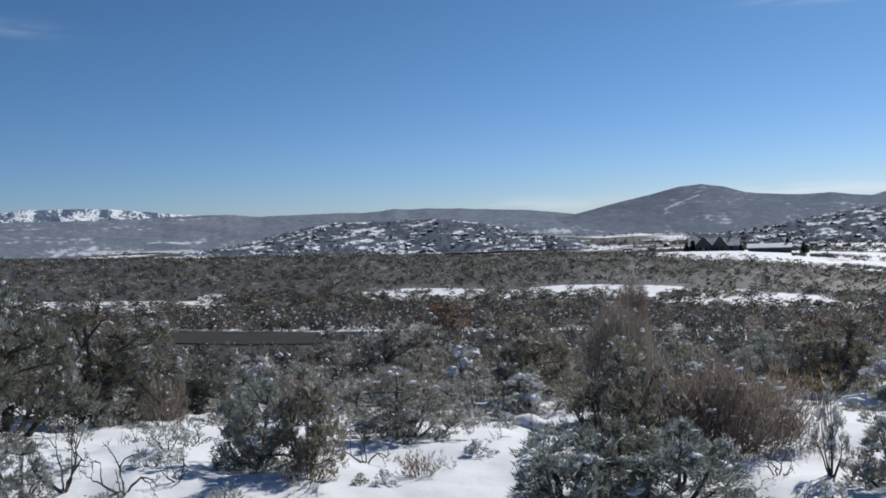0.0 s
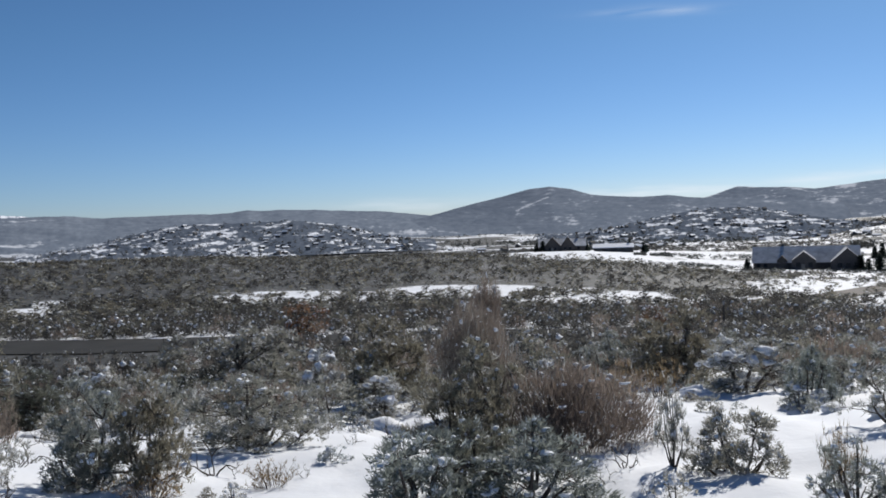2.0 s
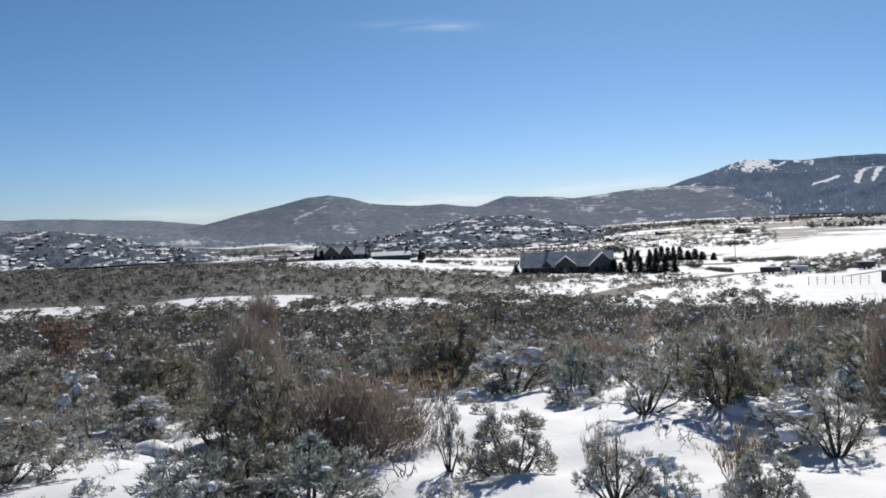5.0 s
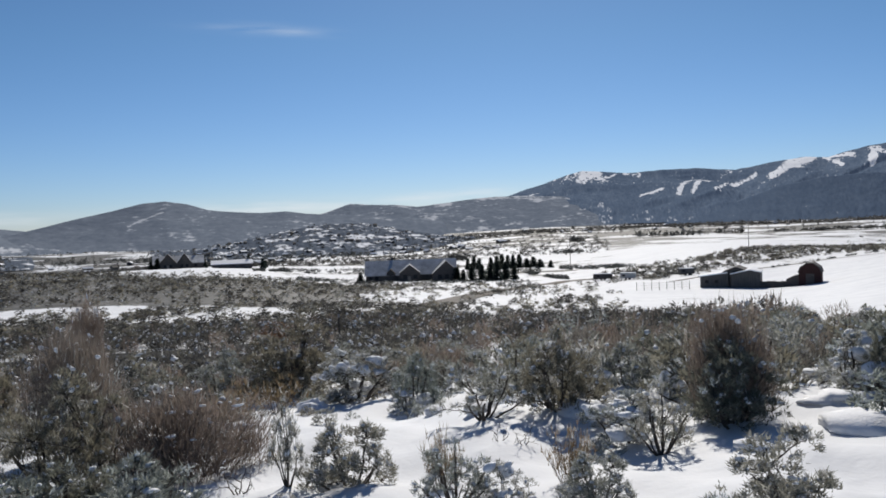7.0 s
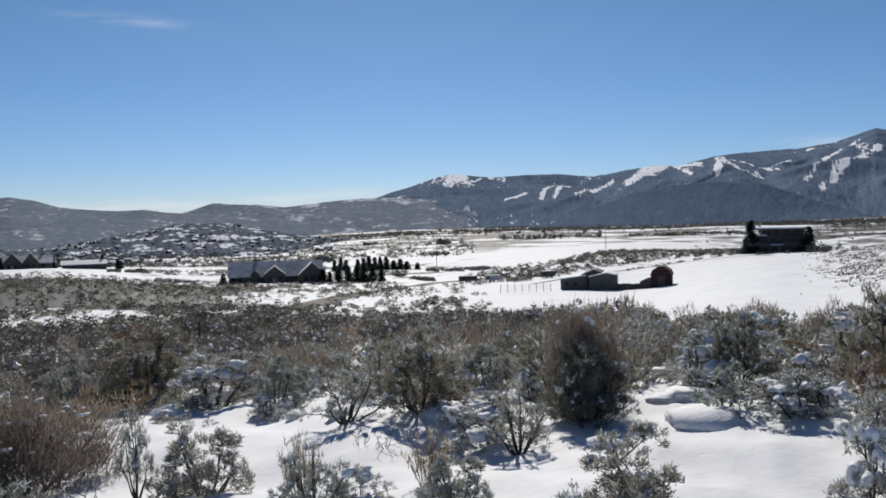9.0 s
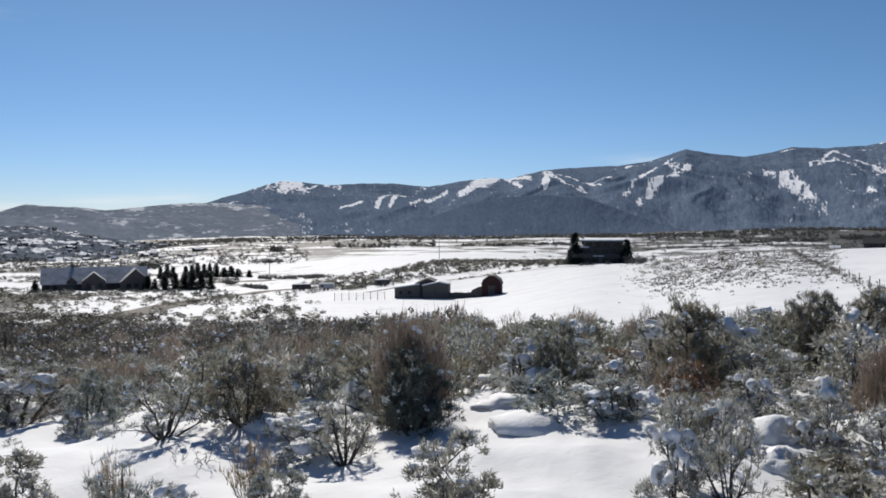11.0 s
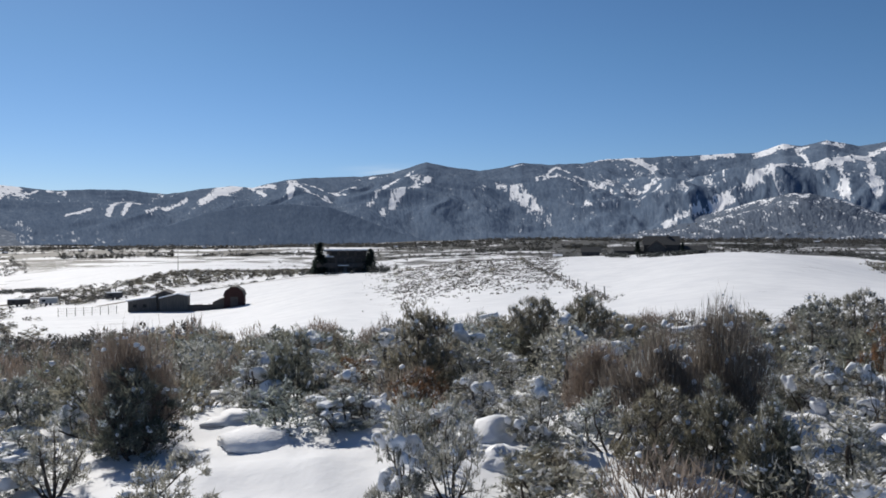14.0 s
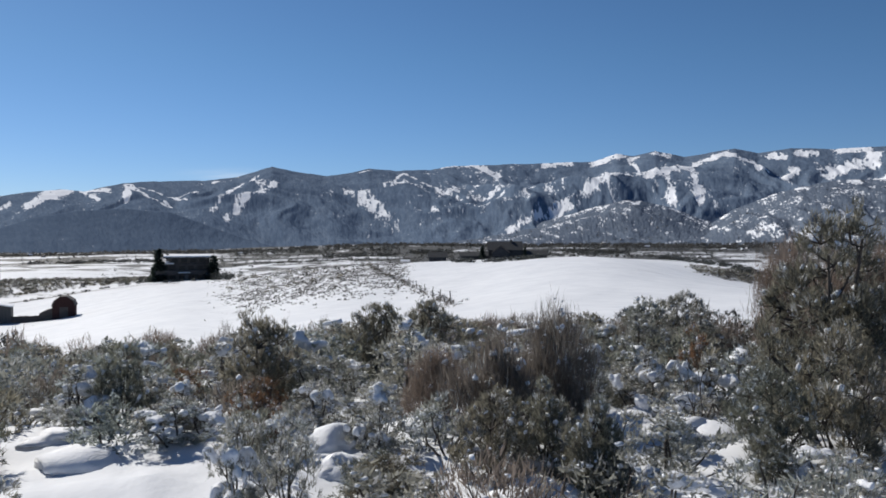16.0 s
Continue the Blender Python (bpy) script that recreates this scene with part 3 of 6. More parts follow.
# buttresses of the range: height, width, then a line of (azimuth, share of the height)
SPUR_LINES = ((0.08, 1.3, (94.9, 0.95), (90.4, 0.46), (86.7, 0.2), (83.6, 0.08)), (0.07, 1.2, (101.0, 0.95), (96.7, 0.7), (91.5, 0.3)), (0.06, 1.0, (104.0, 0.9), (98.8, 0.55), (97.4, 0.3)),
              (0.07, 1.2, (71.0, 0.97), (69.3, 0.7), (67.5, 0.35), (66.3, 0.18)), (0.06, 1.0, (71.0, 0.97), (74.0, 0.55), (75.0, 0.25)), (0.06, 1.1, (77.3, 0.95), (80.2, 0.5), (81.5, 0.2)),
              (0.06, 0.9, (61.6, 0.97), (62.4, 0.6), (63.5, 0.3)), (0.06, 1.0, (84.0, 0.97), (86.0, 0.6), (86.4, 0.35)), (0.06, 1.0, (51.6, 0.97), (52.6, 0.6), (53.0, 0.3)), (0.05, 0.9, (57.5, 0.97), (56.0, 0.6), (55.6, 0.3)))


def snow_main(A, S, rid, el):
    s = 0.06 + 0.42 * cover(A, S, 0.8, 8, 95) + 0.16 * rid
    bend = A + 0.10 * cover(A, S, 0.5, 9, 101)
    wide = 0.7 + 0.6 * fbm(A / 0.3, S * 14, 102, 3)
    torn = smooth(0.24, 0.42, fbm(A / 0.16, S * 22, 104, 3))
    lift = S + 0.012 * cover(A, S, 0.4, 12, 103)
    for lines, k in ((RUNS_WEST, 0.85), (RUNS_MID, 0.85), (CRESTS, 0.90), (SPURS, 0.66)):
        for w, *pts in lines:
            s = s + k * stroke(bend, lift, pts, w * wide * 1.15) * torn
    # snow between the trees, in slanting lines down the slopes
    slant = ridged((A + 4.2 * S + 0.4 * cover(A, S, 0.9, 4, 109)) / 0.7, S * 4.0 + A * 0.5, 108, 4)
    fall = ridged((A - 0.9 * S + 0.2 * cover(A, S, 0.7, 5, 110)) / 0.42, S * 1.6 + 9, 111, 3)
    s = s + 0.34 * smooth(0.62, 0.80, slant) * (0.2 + 0.8 * smooth(79, 86, A)) * smooth(0.08, 0.3, S) * smooth(0.38, 0.55, fbm(A / 1.4 + 4, S * 6, 112, 3))
    s = s + 0.34 * smooth(0.66, 0.84, fall) * smooth(66, 56, A) * smooth(0.45, 0.7, S) * smooth(40, 43, A)
    # open mottled woods below the high bowls
    s = s + 0.42 * smooth(0.5, 0.62, fbm(A / 0.4 + 2, S * 24, 113, 3)) * smooth(79, 81, A) * smooth(90, 87, A) * smooth(0.15, 0.3, S) * smooth(0.75, 0.6, S)
    s = s - smooth(84, 92, A) * (0.06 - 0.2 * np.clip(rid + 0.05, -0.3, 0.4))
    # rock and snow just below the summit in the west, mottled slopes below
    s = s + 0.42 * smooth(2.2, 0.5, np.hypot(A - 44.5, (S - 0.95) * 6)) + (0.16 + 0.35 * cover(A, S, 0.5, 20, 114)) * smooth(0.42, 0.15, S) * smooth(60, 46, A)
    return s


def snow_dark(A, S, rid, el):
    return 0.06 + 0.22 * cover(A, S, 1.3, 6, 98)


def snow_foot(A, S, rid, el):
    return 0.27 + 0.6 * cover(A, S, 0.5, 14, 99) + 0.4 * np.clip(rid, -0.3, 0.3) + 0.35 * smooth(0.82, 0.97, S) * smooth(0.4, 0.55, fbm(A / 0.5, A * 0, 97, 3))


def snow_town(A, S, rid, el):
    return 0.42 + 0.7 * cover(A, S, 0.9, 12, 107)


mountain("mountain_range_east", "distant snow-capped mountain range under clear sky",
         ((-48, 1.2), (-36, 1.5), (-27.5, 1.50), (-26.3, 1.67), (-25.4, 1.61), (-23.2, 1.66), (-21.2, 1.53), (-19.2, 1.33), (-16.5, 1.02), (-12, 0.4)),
         3700, 4700, -40, M_HAZY_FOREST, snow_far, seed=3)
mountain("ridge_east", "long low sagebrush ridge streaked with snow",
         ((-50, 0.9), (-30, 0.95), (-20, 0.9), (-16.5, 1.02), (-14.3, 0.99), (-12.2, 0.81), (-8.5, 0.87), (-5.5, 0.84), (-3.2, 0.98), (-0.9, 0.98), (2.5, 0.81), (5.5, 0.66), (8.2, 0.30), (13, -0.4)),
         1700, 3100, -44, M_HAZY_RIDGE, snow_ridge, seed=4)
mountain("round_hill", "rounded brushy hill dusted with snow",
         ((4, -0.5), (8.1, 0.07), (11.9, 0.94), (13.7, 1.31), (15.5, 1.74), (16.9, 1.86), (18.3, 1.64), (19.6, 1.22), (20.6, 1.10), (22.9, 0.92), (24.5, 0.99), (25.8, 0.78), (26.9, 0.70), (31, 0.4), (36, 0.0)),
         1900, 2700, -44, M_HAZY_RIDGE, snow_hill, seed=5, spur=0.06, rough=0.02)
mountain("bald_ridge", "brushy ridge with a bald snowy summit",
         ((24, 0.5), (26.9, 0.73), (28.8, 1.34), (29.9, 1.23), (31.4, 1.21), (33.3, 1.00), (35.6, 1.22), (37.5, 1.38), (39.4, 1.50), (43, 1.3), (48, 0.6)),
         2300, 3400, -40, M_HAZY_RIDGE, snow_bald, seed=6)
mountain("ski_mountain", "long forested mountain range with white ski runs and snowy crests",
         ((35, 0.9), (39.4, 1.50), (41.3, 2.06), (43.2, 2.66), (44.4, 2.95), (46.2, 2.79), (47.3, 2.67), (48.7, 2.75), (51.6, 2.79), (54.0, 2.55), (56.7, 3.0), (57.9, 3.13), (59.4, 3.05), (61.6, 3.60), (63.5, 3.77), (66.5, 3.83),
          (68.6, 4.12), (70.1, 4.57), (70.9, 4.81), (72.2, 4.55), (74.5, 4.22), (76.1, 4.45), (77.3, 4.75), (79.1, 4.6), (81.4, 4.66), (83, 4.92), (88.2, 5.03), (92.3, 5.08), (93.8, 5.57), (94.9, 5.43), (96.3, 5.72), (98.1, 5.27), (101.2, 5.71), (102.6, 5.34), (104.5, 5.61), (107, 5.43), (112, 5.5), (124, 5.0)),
         2500, 4700, -28, M_HAZY_FOREST, snow_main, rows=120, seed=7, spur=0.15, size=560.0, step_az=0.1, ridges=SPUR_LINES)
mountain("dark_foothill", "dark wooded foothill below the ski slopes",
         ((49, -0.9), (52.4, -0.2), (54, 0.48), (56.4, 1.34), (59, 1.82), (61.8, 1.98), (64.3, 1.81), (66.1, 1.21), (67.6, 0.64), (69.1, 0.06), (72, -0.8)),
         2100, 2700, -28, M_HAZY_CONIFERS, snow_dark, seed=8, spur=0.05)
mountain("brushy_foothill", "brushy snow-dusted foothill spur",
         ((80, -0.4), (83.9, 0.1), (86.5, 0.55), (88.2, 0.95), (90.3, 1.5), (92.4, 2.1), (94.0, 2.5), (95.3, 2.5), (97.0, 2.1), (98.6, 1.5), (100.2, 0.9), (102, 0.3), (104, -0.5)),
         1900, 2900, -22, M_HAZY_BRUSH, snow_foot, seed=9, spur=0.14, size=300.0)
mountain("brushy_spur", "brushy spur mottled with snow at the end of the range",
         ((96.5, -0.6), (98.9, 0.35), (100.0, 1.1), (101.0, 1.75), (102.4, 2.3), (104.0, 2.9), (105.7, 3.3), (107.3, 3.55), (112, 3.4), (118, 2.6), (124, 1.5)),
         1850, 2800, -22, M_HAZY_BRUSH, snow_foot, seed=12, spur=0.14, size=300.0)
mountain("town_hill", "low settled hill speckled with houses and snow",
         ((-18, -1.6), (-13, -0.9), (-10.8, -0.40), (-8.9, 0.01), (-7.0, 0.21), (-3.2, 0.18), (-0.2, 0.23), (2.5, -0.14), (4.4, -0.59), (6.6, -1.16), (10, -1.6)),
         1150, 1600, -42, M_HAZY_TOWN, snow_town, seed=10, spur=0.05, rough=0.02)
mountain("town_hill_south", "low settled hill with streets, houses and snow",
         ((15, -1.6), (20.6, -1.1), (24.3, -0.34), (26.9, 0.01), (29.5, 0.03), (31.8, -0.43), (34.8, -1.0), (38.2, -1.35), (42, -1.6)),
         1100, 1600, -42, M_HAZY_TOWN, snow_town, seed=11, spur=0.05, rough=0.02)

# ======================================================= shrubs
def tubes(paths, radii, sides=4):
    """Tapered tubes along paths (n x k x 3) with radii (n x k)."""
    n, k, _ = paths.shape
    d = np.gradient(paths, axis=1)
    d /= np.linalg.norm(d, axis=2, keepdims=True) + 1e-9
    ref = np.where(np.abs(d[..., 2:3]) > 0.9, np.array([1.0, 0, 0]), np.array([0, 0, 1.0]))
    u = np.cross(d, ref)
    u /= np.linalg.norm(u, axis=2, keepdims=True) + 1e-9
    v = np.cross(d, u)
    a = np.arange(sides) * 2 * np.pi / sides
    ring = paths[:, :, None] + radii[:, :, None, None] * (u[:, :, None] * np.cos(a)[:, None] + v[:, :, None] * np.sin(a)[:, None])
    idx = np.arange(n * k * sides).reshape(n, k, sides)
    nx = np.roll(idx, -1, axis=2)
    faces = np.stack([idx[:, :-1], nx[:, :-1], nx[:, 1:], idx[:, 1:]], -1).reshape(-1, 4)
    return ring.reshape(-1, 3), faces


def slivers(rng, centres, directions, length, width):
    """Narrow pointed leaf blades, a triangle each."""
    n = len(centres)
    d = directions / (np.linalg.norm(directions, axis=1, keepdims=True) + 1e-9)
    side = np.cross(d, rng.normal(size=(n, 3)))
    side /= np.linalg.norm(side, axis=1, keepdims=True) + 1e-9
    ln, wd = length * rng.uniform(0.6, 1.4, (n, 1)), width * rng.uniform(0.6, 1.4, (n, 1))
    v = np.stack([centres + side * wd, centres - side * wd, centres + d * ln], 1)
    return v.reshape(-1, 3), np.arange(n * 3).reshape(-1, 3)


def ico(level):
    bm = bmesh.new()
    bmesh.ops.create_icosphere(bm, subdivisions=level, radius=1)
    v = np.array([p.co[:] for p in bm.verts])
    f = np.array([[p.index for p in q.verts] for q in bm.faces])
    bm.free()
    return v, f


ICO1, ICO2, ICO3 = ico(1), ico(2), ico(3)


def blobs(rng, centres, sizes, flat=0.7, base=ICO2, lump=0.5):
    """Lumps of snow, uneven and a little flattened."""
    bv, bf = base
    vs, fs = [], []
    for i, (c, s) in enumerate(zip(centres, sizes)):
        ph = rng.uniform(0, 99, 3)
        n = np.array([noise.noise(Vector(p) * 1.3 + Vector(ph)) for p in bv])
        v = bv * (1 + lump * n[:, None]) * s
        v = v * np.array([rng.uniform(0.75, 1.5), rng.uniform(0.7, 1.1), flat * rng.uniform(0.8, 1.2)])
        v[:, 2] = v[:, 2] + 0.3 * v[:, 0] * rng.normal()
        a = rng.uniform(0, 6.28)
        v = np.stack([v[:, 0] * np.cos(a) - v[:, 1] * np.sin(a), v[:, 0] * np.sin(a) + v[:, 1] * np.cos(a), v[:, 2]], 1)
        vs.append(v + c)
        fs.append(bf + i * len(bv))
    return np.concatenate(vs), np.concatenate(fs)


OCTA = (np.array([(1, 0, 0), (-1, 0, 0), (0, 1, 0), (0, -1, 0), (0, 0, 1), (0, 0, -1)], float),
        np.array([(0, 2, 4), (2, 1, 4), (1, 3, 4), (3, 0, 4), (2, 0, 5), (1, 2, 5), (3, 1, 5), (0, 3, 5)]))


def merged(v, f, voxel):
    """Lumps run together into one smooth heap."""
    ob = bpy.data.objects.new("heap", mesh_np("heap", v, f))
    scene.collection.objects.link(ob)
    m = ob.modifiers.new("merge", "REMESH")
    m.mode, m.voxel_size = "VOXEL", voxel
    me = bpy.data.meshes.new_from_object(ob.evaluated_get(bpy.context.evaluated_depsgraph_get()))
    co, vi = np.empty(len(me.vertices) * 3, np.float32), np.empty(len(me.loops), np.int32)
    me.vertices.foreach_get("co", co)
    me.loops.foreach_get("vertex_index", vi)
    old = ob.data
    bpy.data.objects.remove(ob)
    bpy.data.meshes.remove(old)
    bpy.data.meshes.remove(me)
    q = vi.reshape(-1, 4)
    return co.reshape(-1, 3).astype(float), np.concatenate([q[:, [0, 1, 2]], q[:, [0, 2, 3]]])


# per style: heads of foliage, tufts a head, blades a tuft, blade length and half width, head size, lowest head, upright pull, share of capped tufts, share of frosted tufts
STYLE = {
    "open": (15, 12, 17, 0.060, 0.0054, 0.15, 0.20, 0.9, 0.12, 0.20),
    "sage": (16, 19, 23, 0.052, 0.0066, 0.19, 0.08, 0.55, 0.13, 0.14),
    "olive": (20, 18, 23, 0.056, 0.0054, 0.19, 0.16, 0.7, 0.07, 0.10),
    "laden": (13, 19, 21, 0.052, 0.0070, 0.19, 0.06, 0.5, 0.24, 0.42),
    "rust": (14, 11, 14, 0.060, 0.0056, 0.15, 0.22, 0.8, 0.10, 0.10),
    "brown": (22, 24, 17, 0.115, 0.0029, 0.17, 0.22, 1.2, 0.03, 0.03),
}
# finer, more numerous tufts on the larger shrubs, fewer and broader ones further off
DETAIL = {(0, 0): (1.0, 1.0, 1.0, 1.0), (0, 1): (1.7, 1.0, 0.78, 0.76), (0, 2): (2.6, 1.0, 0.62, 0.62), (1, 0): (0.46, 0.40, 1.4, 2.1), (3, 0): (0.30, 0.31, 1.6, 3.0), (2, 0): (0.10, 0.22, 2.5, 4.4)}


def unit(v):
    return v / (np.linalg.norm(v, axis=-1, keepdims=True) + 1e-9)


def limbs(rng, ends, count, thick, sides=4):
    """Crooked main stems out of one root towards some of the heads, and a branch to every other head."""
    n = min(count, len(ends))
    t = np.linspace(0, 1, 7)[None, :, None]
    main = ends[:n, None] * np.concatenate([t ** 0.8, t ** 0.8, t ** 1.15], 2) + np.cumsum(rng.normal(0, 0.016, (n, 7, 3)), 1) * t
    pieces = [tubes(main, np.linspace(1, 0.4, 7)[None] * thick * rng.uniform(0.65, 1.25, (n, 1)), sides)]
    knots = main[:, 2:6].reshape(-1, 3)
    if len(ends) > n:
        rest = ends[n:]
        near = np.argmin(((rest[:, None] - knots[None]) ** 2).sum(2) + 0.4 * np.maximum(knots[None, :, 2] - rest[:, None, 2] + 0.08, 0), axis=1)
        t5 = np.linspace(0, 1, 5)[None, :, None]
        sub = knots[near][:, None] * (1 - t5) + rest[:, None] * t5 + np.cumsum(rng.normal(0, 0.014, (len(rest), 5, 3)), 1) * t5
        pieces.append(tubes(sub, np.linspace(1, 0.45, 5)[None] * thick * 0.5 * np.ones((len(rest), 1)), 3))
    return pieces


def dead_branches(rng):
    """Gnarled bare branches forking three times."""
    pieces, tips = [], [(np.zeros(3), unit(np.array([math.cos(a), math.sin(a), rng.uniform(0.5, 1.4)])), 0.40, 0.026) for a in rng.uniform(0, 1.2) + np.arange(4) * 1.57]
    ends = []
    for depth in range(4):
        following = []
        for p, d, ln, rad in tips:
            t = np.linspace(0, 1, 5)[:, None]
            bend = rng.normal(0, 0.30, 3)
            path = p + d * ln * t + bend * ln * t ** 2 * 0.6 + rng.normal(0, 0.018, (5, 3)) * t
            pieces.append(tubes(path[None], (rad * np.linspace(1, 0.62, 5))[None], 5 if depth < 2 else 3))
            out = unit(path[-1] - path[-2])
            for _ in range(2 if depth < 2 else 3):
                following.append((path[-1], unit(out + rng.normal(0, 0.52, 3) + np.array([0, 0, 0.22])), ln * rng.uniform(0.5, 0.78), rad * 0.6))
            ends.append(path[-1])
        tips = following
    v, f = join_np(pieces)
    return (v * np.array([0.62, 0.62, 1.0 / max(v[:, 2].max(), 0.5)]), f), np.array(ends)[4:] * np.array([0.62, 0.62, 1.0 / max(v[:, 2].max(), 0.5)])


def weed_stalks(rng):
    """Pale dry stalks, each with a few narrow seed heads."""
    n = 34
    a, spread = rng.uniform(0, 6.28, n), rng.uniform(0, 1, n) ** 0.5
    tips = np.stack([np.cos(a) * spread * 0.5, np.sin(a) * spread * 0.5, (0.97 - 0.4 * spread ** 2) * rng.uniform(0.45, 1.02, n)], 1)
    t = np.linspace(0, 1, 5)[None, :, None]
    path = tips[:, None] * np.concatenate([t * 0.6 + 0.1 * t ** 2 + 0.3, t * 0.6 + 0.1 * t ** 2 + 0.3, t], 2) + rng.normal(0, 0.02, (n, 5, 3)) * t
    stalks = tubes(path, np.linspace(1, 0.5, 5)[None] * 0.006 * np.ones((n, 1)), 3)
    c = np.repeat(path[:, 2:].reshape(-1, 3), 5, axis=0)
    c = c + rng.normal(0, 0.02, c.shape)
    d = rng.normal(0, 0.28, c.shape) + np.array([0, 0, 1.0])
    return stalks, slivers(rng, c, d, 0.13, 0.007), tips


def shrub_parts(seed, style, level, big=0):
    """Geometry of a shrub one metre wide and high: (twigs, leaves, snow, which leaves are frosted). level 0 is close by, 1 to 3 further off."""
    rng = np.random.default_rng(seed)
    if style == "bare":
        twigs, ends = dead_branches(rng)
        pick = ends[rng.choice(len(ends), 10, replace=False)]
        return twigs, None, blobs(rng, pick, rng.uniform(0.012, 0.03, len(pick)), 0.7, ICO1, 0.4), None
    if style == "straw":
        twigs, leaves, ends = weed_stalks(rng)
        return twigs, leaves, blobs(rng, ends[:8], rng.uniform(0.01, 0.022, 8), 0.7, OCTA, 0.3), rng.uniform(0, 1, len(leaves[1])) < 0.1
    heads_n, tufts_n, blades_n, ln, wd, size, low, pull, caps, frost = STYLE[style]
    k_tufts, k_blades, k_ln, k_wd = DETAIL[level, big]
    if style == "brown" and level:
        k_tufts = k_tufts * 0.6
    heads_n = int(heads_n * (1.35, 1.0, 0.7, 0.8)[level] if big == 0 else heads_n * (1.5 + 0.35 * big)) if level or big else heads_n
    size = size * (1.0, 0.86, 0.74)[big]
    # heads of foliage set unevenly over a dome, a few of them inside it
    k = np.arange(heads_n)
    a = k * 2.39996 + rng.normal(0, 0.35, heads_n)
    rise = np.clip(1 - (k + 0.5) / heads_n + rng.normal(0, 0.07, heads_n), 0.02, 1)
    wide = np.sqrt(1 - rise ** 2)
    deep = np.where(k % 4 == 3, 0.55, 1.0) * rng.uniform(0.74, 1.12, heads_n)
    lop = 1 + 0.22 * np.sin(a + rng.uniform(0, 6)) + 0.12 * np.sin(3 * a + rng.uniform(0, 6))
    heads = np.stack([np.cos(a) * wide * 0.37 * deep * lop, np.sin(a) * wide * 0.37 * deep * lop, low + (0.84 - low) * rise * deep], 1)
    if style == "brown":
        heads[:, :2] *= 0.72 + 0.38 * heads[:, 2:3]
    twigs = limbs(rng, heads[rng.permutation(heads_n)][:(99, 11)[level]], (9, 6)[level], 0.022 if style != "brown" else 0.013, (4, 3)[level]) if level < 2 else []
    # tufts round each head, turned outwards and up
    n = max(3, int(tufts_n * heads_n * k_tufts / (heads_n / STYLE[style][0]))) if big == 0 else int(tufts_n * STYLE[style][0] * k_tufts)
    own = rng.integers(0, heads_n, n)
    span = (size * rng.uniform(0.72, 1.3, heads_n))[own]
    away = unit(heads * np.array([1, 1, 0.5]))[own]
    turn = unit(rng.normal(0, 0.8, (n, 3)) + away * 0.45 + np.array([0, 0, 0.2]))
    tufts = heads[own] + turn * (span * rng.uniform(0.35, 1.0, n) ** 0.6)[:, None] * np.array([1, 1, 0.85])
    tufts[:, 2] = np.clip(tufts[:, 2], 0.05, None)
    if level == 0 and style != "brown":
        t3 = np.linspace(0, 1, 3)[None, :, None]
        some = slice(0, None, 3)
        sub = heads[own][some, None] * (1 - t3) + tufts[some, None] * t3 + rng.normal(0, 0.012, (len(tufts[some]), 3, 3)) * t3
        twigs.append(tubes(sub, np.linspace(1, 0.5, 3)[None] * 0.0055 * np.ones((len(sub), 1)), 3))
    m = max(3, int(blades_n * k_blades))
    c, o = np.repeat(tufts, m, axis=0), np.repeat(turn, m, axis=0)
    if style == "brown":
        # a broom of fine upright shoots
        d = unit(c * np.array([0.9, 0.9, 1.0])) * 0.6 + rng.normal(0, 0.30, c.shape) + np.array([0, 0, 0.85])
        c = c + rng.normal(0, 0.05, c.shape) - unit(d) * ln * 0.5
    else:
        d = o * 0.55 + rng.normal(0, 0.52, c.shape) + np.array([0, 0, pull])
        c = c + rng.normal(0, 0.020 * k_ln, c.shape)
    c[:, 2] = np.clip(c[:, 2], 0.02, None)
    leaves = slivers(rng, c, d, ln * k_ln, wd * k_wd)
    # the upper tufts of a head are rimed, and some carry caps of snow
    above = (tufts - heads[own])[:, 2] / span
    rimed = rng.uniform(0, 1, n) < frost * (1.0, 0.9, 0.25, 0.4)[level] * np.clip(1.0 + 0.9 * above, 0.1, 2)
    white = np.repeat(rimed, m) & (rng.uniform(0, 1, n * m) < 0.75)
    score = above + rng.normal(0, 0.35, n) + 0.4 * tufts[:, 2]
    count = max(2, int(n * caps * (1.6, 1.5, 0.9, 1.1)[level]))
    pick = np.argsort(-score)[:count * 2]
    pick = pick[rng.choice(len(pick), min(count, len(pick)), replace=False)]
    cap = 0.024 * (1.0, 0.74, 0.56)[big] if level == 0 else (0, 0.026, 0.075, 0.036)[level]
    bits = [blobs(rng, tufts[pick] + np.array([0, 0, ln * 0.3]), cap * rng.uniform(0.45, 1.45, len(pick)), 0.8, (ICO1, ICO1, OCTA, OCTA)[level], 0.9)]
    if style == "laden":
        # whole heads bowed under pillows of snow
        centres, sizes = [], []
        for i in np.argsort(-(heads[:, 2] + rng.normal(0, 0.22, heads_n)))[:max(2, int(heads_n * 0.4))]:
            r = size * rng.uniform(0.24, 0.52)
            for _ in range(5):
                centres.append(heads[i] + np.array([rng.normal(0, r * 0.75), rng.normal(0, r * 0.75), size * 0.50 + rng.normal(0, r * 0.35)]))
                sizes.append(r * rng.uniform(0.45, 0.95))
        heap = blobs(rng, np.array(centres), np.array(sizes), 1.05, ICO2, 0.6)
